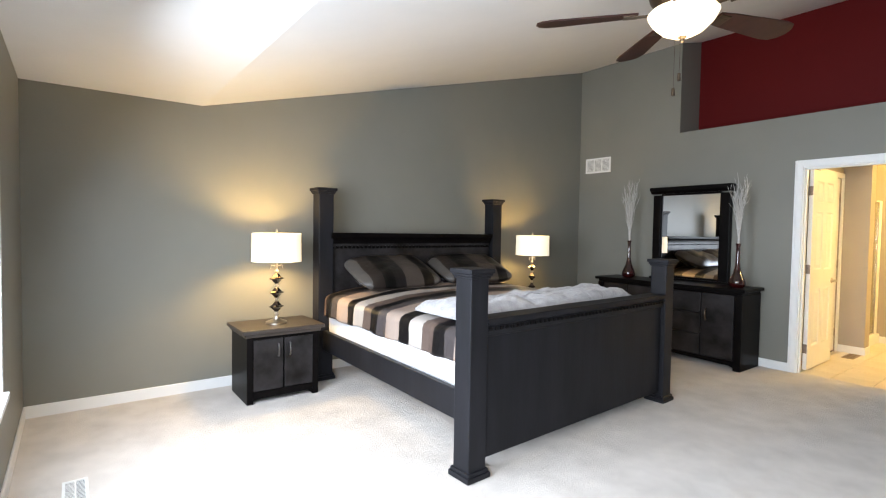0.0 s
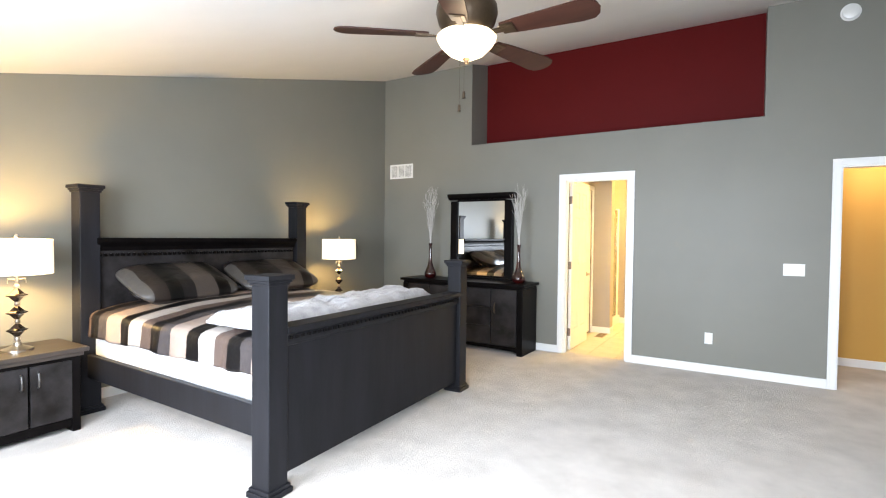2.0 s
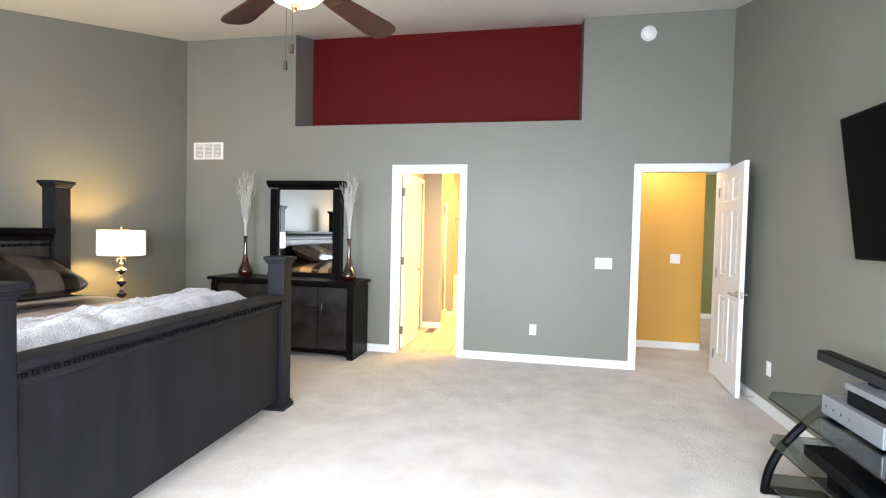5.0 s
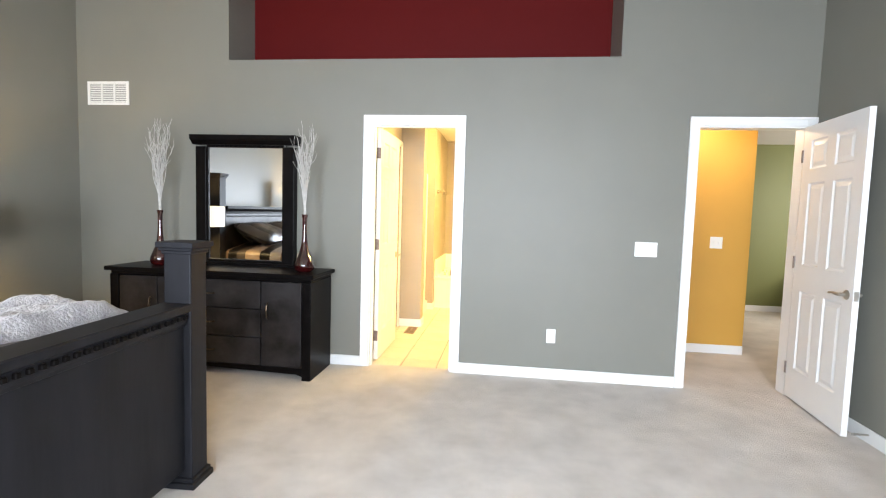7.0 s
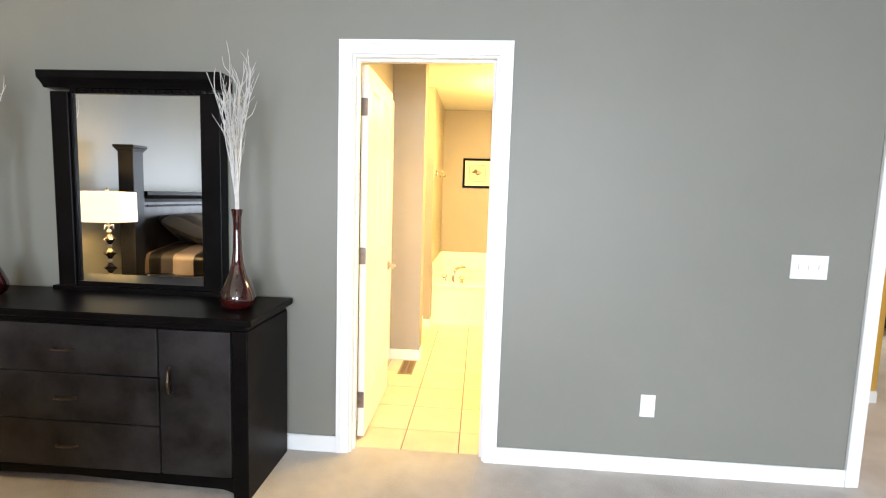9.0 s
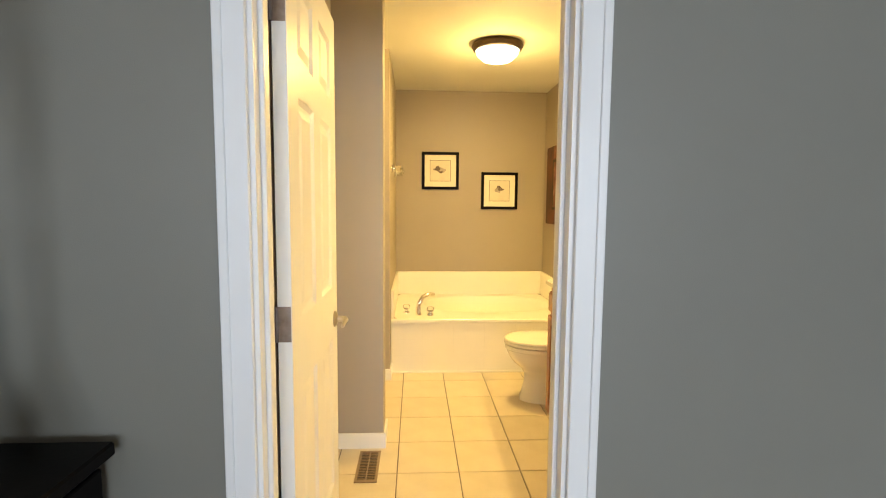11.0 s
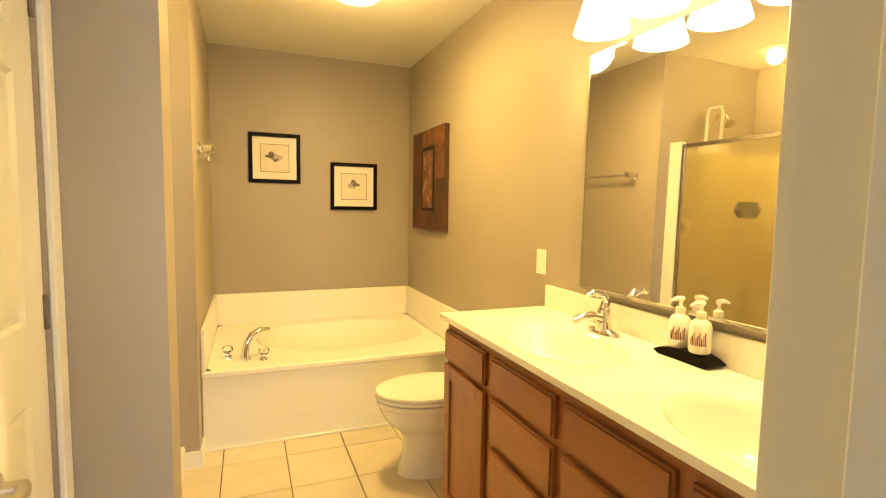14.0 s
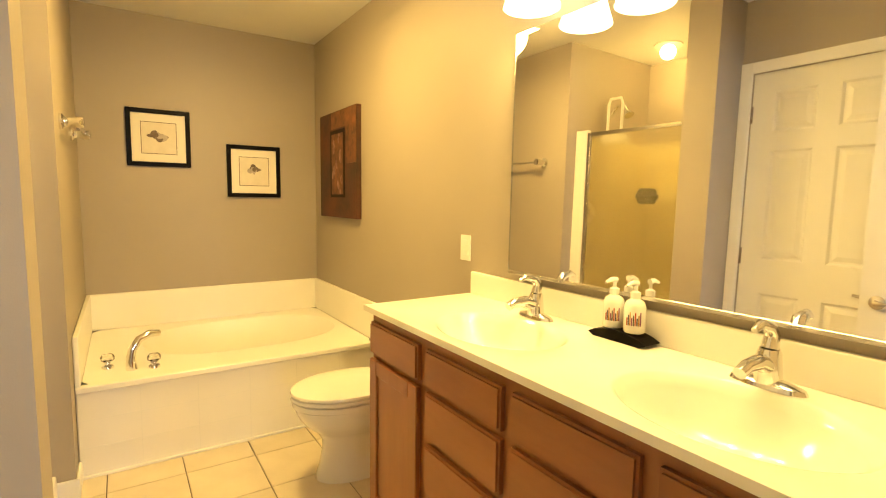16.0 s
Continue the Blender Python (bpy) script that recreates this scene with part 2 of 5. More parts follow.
def shell(profile, n=28, at=(0, 0, 0)):
    """An open shell of revolution (no caps)."""
    bm = bmesh.new()
    rings = [[bm.verts.new((at[0] + r * math.cos(2 * math.pi * i / n), at[1] + r * math.sin(2 * math.pi * i / n), at[2] + z)) for i in range(n)] for r, z in profile]
    for a, b in zip(rings, rings[1:]):
        for i in range(n):
            bm.faces.new((a[i], a[(i + 1) % n], b[(i + 1) % n], b[i]))
    return bm


def tube(bm, pts, radii, n=8):
    pts = [Vector(p) for p in pts]
    if not hasattr(radii, "__len__"):
        radii = [radii] * len(pts)
    rings = []
    for i, p in enumerate(pts):
        d = (pts[min(i + 1, len(pts) - 1)] - pts[max(i - 1, 0)]).normalized()
        u = d.orthogonal().normalized() if i == 0 else (rings_u - d * rings_u.dot(d)).normalized()
        rings_u = u
        v = d.cross(u)
        rings.append([bm.verts.new(p + radii[i] * (u * math.cos(2 * math.pi * k / n) + v * math.sin(2 * math.pi * k / n))) for k in range(n)])
    for a, b in zip(rings, rings[1:]):
        for k in range(n):
            bm.faces.new((a[k], a[(k + 1) % n], b[(k + 1) % n], b[k]))
    bm.faces.new(rings[0][::-1])
    bm.faces.new(rings[-1])
    return bm


def extrude_profile(pts, x0, x1, axis="x"):
    """A closed outline in the plane across the axis, run from x0 to x1."""
    bm = bmesh.new()
    def at(a, p):
        return {"x": (a, p[0], p[1]), "y": (p[0], a, p[1]), "z": (p[0], p[1], a)}[axis]
    A = [bm.verts.new(at(x0, p)) for p in pts]
    B = [bm.verts.new(at(x1, p)) for p in pts]
    bm.faces.new(A)
    bm.faces.new(B[::-1])
    for i in range(len(pts)):
        j = (i + 1) % len(pts)
        bm.faces.new((A[i], B[i], B[j], A[j]))
    bmesh.ops.recalc_face_normals(bm, faces=bm.faces[:])
    return bm


def mesh_of(name, bm, mat, smooth=False):
    me = bpy.data.meshes.new(name)
    bm.to_mesh(me)
    bm.free()
    me.materials.append(mat)
    if smooth:
        me.shade_smooth()
        if smooth != "all":
            me.set_sharp_from_angle(angle=radians(40))
    return me


def part(name, bm, mat, parent, label="", smooth=False):
    """One mesh object, a part of parent."""
    ob = new(name, mesh_of(name, bm, mat, smooth))
    ob.parent = parent
    if label:
        tagged(ob, label)
    return ob


def thing(name, at, label, category, group="", rz=0):
    ob = new(name)
    ob.matrix_basis = pose(*at, 0, 0, rz)
    ob.empty_display_size = 0.1
    return tagged(ob, label, category, group)


def solid(name, bm, mat, label, category, group="", smooth=False, at=None):
    ob = new(name, mesh_of(name, bm, mat, smooth))
    if at is not None:
        ob.matrix_basis = at
    return tagged(ob, label, category, group)


def setting(name, bm, mat, label, category):
    return tagged(new(name, mesh_of(name, bm, mat)), label, category, kind="structure")


# ---------------------------------------------------------------- bedroom shell
XW, XE, YS = -3.02, 3.0, -6.0
FOLD, ZLOW, ZHIGH = -4.855, 2.337, 3.58
SLOPE = (ZHIGH - ZLOW) / -FOLD
TW = 0.115                      # thickness of the wall between bedroom and bath
DA0, DA1, DB0, DB1, DH = -0.357, 0.357, 2.178, 2.938, 2.03
NX0, NX1, NZ, ND = -1.602, 1.588, 2.542, 0.44
CB, CT = 2.43, 4.3

setting("floor", bb(XW - 0.1, XE + 0.1, YS - 0.1, 0.06, -0.1, 0), M_CARPET, "cream beige cut-pile carpet with mottled footprints", "carpet")
setting("floor_hall", boxes((1.4, 7.0, 0.06, 4.2, -0.1, 0)), M_CARPET, "cream beige carpet running on through the hall", "carpet")
setting("wall_north", boxes((XW, DA0, 0, TW, 0, NZ), (DA0, DA1, 0, TW, DH, NZ), (DA1, DB0, 0, TW, 0, NZ), (DB0, DB1, 0, TW, DH, NZ), (DB1, XE, 0, TW, 0, NZ),
                            (XW, NX0, 0, TW, NZ, CT), (NX1, XE, 0, TW, NZ, CT)), M_WALL, "grey-taupe painted bedroom wall with two doorways and a high recess", "wall")
setting("wall_niche", boxes((NX0 - 0.1, NX0, TW, ND + 0.1, NZ - 0.1, CT), (NX1, NX1 + 0.1, TW, ND + 0.1, NZ - 0.1, CT), (NX0, NX1, TW, ND + 0.1, NZ - 0.1, NZ)), M_WALL,
        "grey-taupe sides and ledge of the high wall recess", "wall")
setting("wall_niche_back", bb(NX0, NX1, ND, ND + 0.1, NZ, CT), M_RED, "deep red accent wall at the back of the recess", "wall")
setting("wall_west", bb(XW - 0.12, XW, YS - 0.1, TW, 0, CT), M_WALL, "grey-taupe painted wall behind the bed", "wall")
setting("wall_east", bb(XE, XE + 0.12, YS - 0.1, 0.0, 0, CT), M_WALL, "grey-taupe painted wall that carries the television", "wall")
W1, W2, WZ0, WZ1 = (-1.62, 0.09), (0.62, 2.0), 0.56, 2.1
setting("wall_south", boxes((XW, W1[0], YS - 0.12, YS, 0, 2.6), (W1[1], W2[0], YS - 0.12, YS, 0, 2.6), (W2[1], XE, YS - 0.12, YS, 0, 2.6),
                            (W1[0], W1[1], YS - 0.12, YS, 0, WZ0), (W2[0], W2[1], YS - 0.12, YS, 0, WZ0), (W1[0], W1[1], YS - 0.12, YS, WZ1, 2.6), (W2[0], W2[1], YS - 0.12, YS, WZ1, 2.6)),
        M_WALL, "grey-taupe painted window wall", "wall")
_zc = ZHIGH + SLOPE * (ND + 0.15)
setting("ceiling", extrude_profile([(YS - 0.1, ZLOW), (FOLD, ZLOW), (ND + 0.15, _zc), (ND + 0.15, CT + 0.1), (YS - 0.1, CT + 0.1)], XW - 0.12, XE + 0.12), M_CEIL,
        "white vaulted ceiling sloping down to a flat strip", "ceiling")
setting("ground", bb(-300, 300, -300, 300, -3.2, -3.1), material("lawn", (0.07, 0.10, 0.04), 0.9, var=0.4, scale=0.5), "green lawn outside the windows", "ground")

_n = 0
for _w in (W1, W2):
    _n += 1
    w = tagged(new("window_%d" % _n), "white framed double window in the south wall", "window", kind="structure")
    part("window_frame", boxes((_w[0], _w[0] + 0.05, YS - 0.1, YS - 0.04, WZ0, WZ1), (_w[1] - 0.05, _w[1], YS - 0.1, YS - 0.04, WZ0, WZ1), (_w[0] + 0.05, _w[1] - 0.05, YS - 0.1, YS - 0.04, WZ0, WZ0 + 0.05),
                               (_w[0] + 0.05, _w[1] - 0.05, YS - 0.1, YS - 0.04, WZ1 - 0.05, WZ1), (_w[0] + 0.05, _w[1] - 0.05, YS - 0.1, YS - 0.04, 1.33, 1.38)), M_TRIM, w)
    part("casing", boxes((_w[0] - 0.06, _w[0], YS, YS + 0.015, WZ0 - 0.06, WZ1 + 0.06), (_w[1], _w[1] + 0.06, YS, YS + 0.015, WZ0 - 0.06, WZ1 + 0.06), (_w[0], _w[1], YS, YS + 0.015, WZ1, WZ1 + 0.06)), M_TRIM, w)
    part("window_sill", bb(_w[0] - 0.03, _w[1] + 0.03, YS, YS + 0.04, WZ0 - 0.03, WZ0, 0.004), M_TRIM, w)

# hall behind the second doorway, and the olive room beyond it
setting("wall_hall_ochre", bb(1.4, 3.13, 1.15, 1.27, 0, CB), M_YELLOW, "golden ochre painted hall wall", "wall")
setting("wall_hall_end", bb(1.3, 1.4, TW, 1.27, 0, CB), M_YELLOW, "golden ochre end wall of the hall", "wall")
setting("wall_olive", bb(1.4, 7.0, 3.75, 3.87, 0, CB), M_GREEN, "olive green painted wall of the far room", "wall")
setting("wall_far_east", bb(7.0, 7.1, -0.3, 3.87, 0, CB), M_GREEN, "olive green far side wall", "wall")
setting("wall_far_south", bb(XE + 0.12, 7.0, -0.3, -0.2, 0, CB), M_GREEN, "olive green wall beside the doorway", "wall")
setting("wall_hall_back", bb(3.0, 3.13, 1.27, 3.75, 0, CB), M_YELLOW, "ochre wall running back into the far room", "wall")
setting("ceiling_hall", bb(1.3, 7.1, TW, 3.87, CB, CB + 0.1), M_CEIL, "white hall ceiling", "ceiling")


def baseboard(name, bs):
    bm = boxes(*bs)
    bmesh.ops.bevel(bm, geom=[e for e in bm.edges if all(v.co.z > 0.05 for v in e.verts)], offset=0.004, segments=1, affect="EDGES")
    return setting(name, bm, M_TRIM, "white painted baseboard", "baseboard")


BH, BT = 0.085, 0.013
CW = 0.06
baseboard("baseboard_north", ((XW + BT, DA0 - CW, -BT, 0, 0, BH), (DA1 + CW, DB0 - CW, -BT, 0, 0, BH)))
baseboard("baseboard_west", ((XW, XW + BT, YS, 0, 0, BH),))
baseboard("baseboard_east", ((XE - BT, XE, YS, -0.02, 0, BH),))
baseboard("baseboard_south", ((XW + BT, XE - BT, YS, YS + BT, 0, BH),))
baseboard("baseboard_hall", ((1.4, 3.13, 1.15 - BT, 1.15, 0, BH), (3.13, 7.0, 3.75 - BT, 3.75, 0, BH)))


def door_frame(name, x0, x1, label):
    """Casing on both faces, jamb lining and stop."""
    d = tagged(new(name), label, "door frame", kind="structure")
    for y0, y1 in ((-0.016, 0.0), (TW, TW + 0.016)):
        bm = bmesh.new()
        for b in ((x0 - CW, x0 + 0.004, y0, y1, 0, DH + CW), (x1 - 0.004, x1 + CW, y0, y1, 0, DH + CW), (x0 + 0.004, x1 - 0.004, y0, y1, DH - 0.004, DH + CW)):
            box(bm, *b)
        s = -0.005 if y0 < 0 else 0.005
        ya, yb = (y0 + s, y1 - 0.002) if s < 0 else (y0 + 0.002, y1 + s)
        for b in ((x0 - CW - 0.002, x0 - CW + 0.018, ya, yb, 0.001, DH + CW + 0.002), (x1 + CW - 0.018, x1 + CW + 0.002, ya, yb, 0.001, DH + CW + 0.002),
                  (x0 - CW + 0.018, x1 + CW - 0.018, ya, yb, DH + CW - 0.018, DH + CW + 0.002)):
            box(bm, *b)
        bmesh.ops.bevel(bm, geom=bm.edges[:], offset=0.002, segments=1, affect="EDGES")
        part("casing", bm, M_TRIM, d)
    part("jamb", boxes((x0, x0 + 0.015, 0, TW, 0, DH - 0.015), (x1 - 0.015, x1, 0, TW, 0, DH - 0.015), (x0, x1, 0, TW, DH - 0.015, DH)), M_TRIM, d)
    return d


fa = door_frame("door_frame_1", DA0, DA1, "white painted frame of the bathroom doorway")
part("stop", boxes((DA0 + 0.015, DA0 + 0.027, 0.035, 0.07, 0, DH - 0.015), (DA1 - 0.027, DA1 - 0.015, 0.035, 0.07, 0, DH - 0.015), (DA0 + 0.027, DA1 - 0.027, 0.035, 0.07, DH - 0.027, DH - 0.015), bevel=0.002), M_TRIM, fa)
part("strike_plate", bb(DA1 - 0.0175, DA1 - 0.0145, 0.078, 0.104, 0.90, 0.96), M_NICKEL, fa)
fb = door_frame("door_frame_2", DB0, DB1, "white painted frame of the hall doorway")


def door_leaf(name, w, h, at, rz, label, lever, hinge_sign=1):
    """Six-panel door, hinge on the local z axis, leaf along local +x, 35 mm thick about y = 0."""
    d = tagged(new(name), label, "door", kind="structure")
    d.matrix_basis = pose(*at, 0, 0, rz)
    t = 0.0175
    st, mid = 0.11, 0.10
    pw = (w - 2 * st - mid) / 2
    rows = ((0.24, 0.82), (1.01, 1.60), (1.70, h - 0.105))
    xs = ((st, st + pw), (st + pw + mid, w - st))
    bm = bmesh.new()
    box(bm, 0, st, -t, t, 0.01, h)
    box(bm, w - st, w, -t, t, 0.01, h)
    box(bm, st, w - st, -t, t, 0.01, rows[0][0])
    box(bm, st, w - st, -t, t, rows[0][1], rows[1][0])
    box(bm, st, w - st, -t, t, rows[1][1], rows[2][0])
    box(bm, st, w - st, -t, t, rows[2][1], h)
    for z0, z1 in rows:
        box(bm, xs[0][1], xs[1][0], -t, t, z0, z1)
    part("slab", bm, M_TRIM, d)
    for z0, z1 in rows:
        for x0, x1 in xs:
            pm = bmesh.new()
            for sgn in (-1, 1):
                steps = ((0, t), (0.012, t - 0.009), (0.022, t - 0.009), (0.045, t - 0.002))
                prev = None
                for ins, yy in steps:
                    loop = [pm.verts.new((x, sgn * yy, z)) for x, z in ((x0 + ins, z0 + ins), (x1 - ins, z0 + ins), (x1 - ins, z1 - ins), (x0 + ins, z1 - ins))]
                    if prev:
                        for i in range(4):
                            pm.faces.new((prev[i], prev[(i + 1) % 4], loop[(i + 1) % 4], loop[i]))
                    prev = loop
                pm.faces.new(prev)
            bmesh.ops.recalc_face_normals(pm, faces=pm.faces[:])
            part("panel", pm, M_TRIM, d)
    for sgn in (-1, 1):
        hb = lathe([(0.0, 0), (0.031, 0), (0.031, 0.004), (0.024, 0.010), (0.012, 0.014), (0.011, 0.045), (0.0, 0.047)], 20)
        tube(hb, [(0, 0, 0.040), (-0.02, 0, 0.047), (-0.06, 0.004, 0.048), (-0.105, -0.004, 0.046)], [0.011, 0.010, 0.008, 0.007], 10)
        bmesh.ops.transform(hb, matrix=pose(w - 0.065, sgn * t, 0.88, -90 * sgn, 0, 0), verts=hb.verts[:])
        part("door_handle", hb, lever, d, "satin metal lever handle", smooth=True)
    part("latch_plate", bb(w - 0.0005, w + 0.002, -0.012, 0.012, 0.85, 0.91), lever, d)
    for z in (0.22, 1.02, 1.80):
        hm = bmesh.new()
        tube(hm, [(0.0, hinge_sign * (t + 0.004), z - 0.045), (0.0, hinge_sign * (t + 0.004), z + 0.045)], 0.007, 10)
        box(hm, -0.003, 0.0005, -t + 0.002 if hinge_sign > 0 else -t, t if hinge_sign > 0 else t - 0.002, z - 0.045, z + 0.045)
        part("hinge", hm, M_HINGE, d, "worn metal butt hinge")
    return d


door_leaf("door_1", 0.725, 2.01, (-0.327, TW + 0.036, 0.005), 90.2, "white six-panel door standing open into the bathroom", M_NICKEL)
door_leaf("door_2", 0.745, 2.01, (DB1 - 0.004, -0.018, 0.005), 265.5, "white six-panel door standing open against the television wall", M_NICKEL, -1)


# ---------------------------------------------------------------- bathroom shell
BE, BN, BW, CLX = 1.29, 3.84, -0.19, -0.43      # east, north, tub-side west, entry-side west faces
S1a, S1b, S2a = 1.53, 1.71, 2.58                # stub wall south face, its shower face, second stub's south face
SHX = -1.12
setting("floor_bath", bb(CLX - 0.8, BE + 0.1, 0.06, BN + 0.1, -0.1, -0.006), M_GROUT, "dark grout bed between the floor tiles", "floor")
setting("wall_bath_east", bb(BE, BE + 0.1, TW, BN + 0.1, 0, CB), M_BATHWALL, "warm greige bathroom wall behind the vanity", "wall")
setting("wall_bath_north", bb(SHX - 0.1, BE, BN, BN + 0.1, 0, CB), M_BATHWALL, "warm greige bathroom wall above the tub", "wall")
setting("wall_bath_tubside", bb(SHX, BW, S2a, BN, 0, CB), M_BATHWALL, "warm greige wall at the foot of the tub", "wall")
setting("wall_bath_stub", bb(SHX, BW + 0.02, S1a, S1b, 0, CB), M_BATHWALL, "warm greige stub wall beside the shower", "wall")
setting("wall_shower_west", bb(SHX - 0.1, SHX, S1a, BN, 0, CB), M_BATHWALL, "warm greige wall at the back of the shower", "wall")
CY0, CY1 = 0.755, 1.468
setting("wall_bath_closet", boxes((CLX - 0.1, CLX, TW, CY0, 0, CB), (CLX - 0.1, CLX, CY0, CY1, DH, CB), (CLX - 0.1, CLX, CY1, S1a, 0, CB)), M_BATHWALL, "warm greige entry wall with a closet door", "wall")
setting("wall_bath_south", boxes((CLX, DA0 - CW, TW, TW + 0.004, 0, CB), (DA1 + CW, BE, TW, TW + 0.004, 0, CB), (DA0 - CW, DA1 + CW, TW, TW + 0.004, DH + CW, CB)), M_BATHWALL, "warm greige wall round the bathroom doorway", "wall")
setting("ceiling_bath", bb(SHX - 0.1, BE + 0.1, TW, BN + 0.1, CB, CB + 0.05), M_CEIL, "white flat bathroom ceiling", "ceiling")
baseboard("baseboard_bath", ((CLX, BW + 0.02, S1a - BT, S1a, 0, BH), (BW + 0.02, BW + 0.02 + BT, S1a - BT, S1b, 0, BH), (BW - 0.08, BW, S2a - BT, S2a, 0, BH), (BW, BW + BT, S2a - BT, 2.74, 0, BH)))
cd = tagged(new("door_3"), "white six-panel closet door, shut, in a white frame", "door", kind="structure")
part("casing", boxes((CLX, CLX + 0.016, CY0 - CW, CY0, 0, DH + CW), (CLX, CLX + 0.016, CY1, CY1 + CW, 0, DH + CW), (CLX, CLX + 0.016, CY0, CY1, DH, DH + CW), bevel=0.003), M_TRIM, cd)
# unseen panel across the whole opening, added so the leaf's gaps stay light
part("stop", bb(CLX - 0.1, CLX - 0.052, CY0, CY1, 0, DH), M_TRIM, cd)
_cl = door_leaf("door_4", CY1 - CY0 - 0.003, 2.0185, (CLX - 0.03, CY1 - 0.0015, 0.01), -90, "white six-panel closet door leaf, shut", M_NICKEL)

# ---------------------------------------------------------------- bed
YB, XF, XH = -2.90, -0.668, -2.78
YF, PF = -2.93, 1.044        # foot posts: middle line and half spacing
PY = 1.045                    # posts stand this far from the bed's middle line
bed = thing("bed", (0, 0, 0), "charcoal stained king-size poster bed on beige carpet", "bed")


# the foot end stands slightly askew
FOOT = pose(XF, YF, 0, 0, 0, 2.2) @ pose(-XF, -YF, 0)


def post(x, y, h, w, name):
    p = part(name, bb(x - w / 2, x + w / 2, y - w / 2, y + w / 2, 0.045, h - 0.05, 0.006), M_DARK, bed)
    c = bmesh.new()
    for z0, z1, e in ((h - 0.055, h - 0.04, 0.008), (h - 0.04, h - 0.026, 0.016), (h - 0.026, h, 0.025)):
        box(c, x - w / 2 - e, x + w / 2 + e, y - w / 2 - e, y + w / 2 + e, z0, z1)
    bmesh.ops.bevel(c, geom=c.edges[:], offset=0.003, segments=1, affect="EDGES")
    part("cap", c, M_DARK, p, "stepped square cap")
    f = bmesh.new()
    for z0, z1, e in ((0.0, 0.03, 0.02), (0.03, 0.05, 0.011)):
        box(f, x - w / 2 - e, x + w / 2 + e, y - w / 2 - e, y + w / 2 + e, z0, z1)
    bmesh.ops.bevel(f, geom=f.edges[:], offset=0.003, segments=1, affect="EDGES")
    part("plinth", f, M_DARK, p, "stepped square foot")
    return p


for _s in (-1, 1):
    post(XF, YF + _s * PF, 1.15, 0.128, "foot_post").matrix_basis = FOOT
    post(XH, YB + 0.02 + _s * (PY - 0.015), 1.715, 0.138, "head_post")
_a, _b = YF - PF + 0.064, YF + PF - 0.064
fbd = part("footboard", bb(XF - 0.03, XF + 0.03, _a, _b, 0.085, 0.80, 0.004), M_DARK, bed)
fbd.matrix_basis = FOOT
part("footboard_cap", extrude_profile([(XF - 0.05, 0.80), (XF + 0.05, 0.80), (XF + 0.052, 0.826), (XF + 0.066, 0.838), (XF + 0.07, 0.866), (XF + 0.064, 0.872), (XF - 0.064, 0.872), (XF - 0.07, 0.866), (XF - 0.066, 0.838), (XF - 0.052, 0.826)], _a, _b, "y"), M_DARK, bed, "dark moulded top rail").matrix_basis = FOOT
_dent = mesh_of("dentil", bb(-0.008, 0.008, -0.010, 0.010, -0.010, 0.010, 0.003, 1), M_BLACK)
for i in range(46):
    _o = new("dentil", _dent)
    _o.location, _o.parent = (XF + 0.056, _a + 0.03 + i * (_b - _a - 0.06) / 45, 0.813), fbd
part("moulding", extrude_profile([(XF + 0.03, 0.765), (XF + 0.036, 0.768), (XF + 0.046, 0.785), (XF + 0.05, 0.80), (XF + 0.03, 0.80)], _a, _b, "y"), M_DARK, fbd)
_a, _b = YB - PY + 0.08, YB + PY - 0.08
hbd = part("headboard", bb(XH - 0.03, XH + 0.03, _a, _b, 0.3, 1.23, 0.004), M_PANEL, bed, "slate veneered headboard panel")
part("headboard_cap", extrude_profile([(XH - 0.05, 1.22), (XH + 0.05, 1.22), (XH + 0.055, 1.25), (XH + 0.085, 1.285), (XH + 0.09, 1.32), (XH - 0.09, 1.32), (XH - 0.085, 1.285), (XH - 0.055, 1.25)], _a, _b, "y"), M_BLACK, bed, "dark moulded top rail")
for i in range(46):
    y = _a + 0.03 + i * (_b - _a - 0.06) / 45
    part("dentil", bb(XH + 0.03, XH + 0.046, y - 0.011, y + 0.011, 1.175, 1.197), M_BLACK, hbd)
for _s in (-1, 1):
    y0, y1 = YB + _s * (PY - 0.03), YF + _s * (PF - 0.02)
    rm = extrude_profile([(XH + 0.06, y0 - 0.02), (XF - 0.06 - _s * 0.04, y1 - 0.02), (XF - 0.06 - _s * 0.04, y1 + 0.02), (XH + 0.06, y0 + 0.02)], 0.27, 0.445, "z")
    bmesh.ops.bevel(rm, geom=rm.edges[:], offset=0.004, segments=1, affect="EDGES")
    part("side_rail", rm, M_DARK, bed)


def soft_slab(x0, x1, y0, y1, z0, z1, r=0.06):
    bm = bb(x0, x1, y0, y1, z0, z1)
    bmesh.ops.bevel(bm, geom=bm.edges[:], offset=r, segments=4, affect="EDGES", profile=0.6)
    return bm


solid("mattress", soft_slab(XH + 0.05, XF - 0.085, YB - 0.985, YB + 0.975, 0.40, 0.735, 0.05), M_LINEN, "white sheeted mattress lying in the bed frame", "mattress", smooth="all")


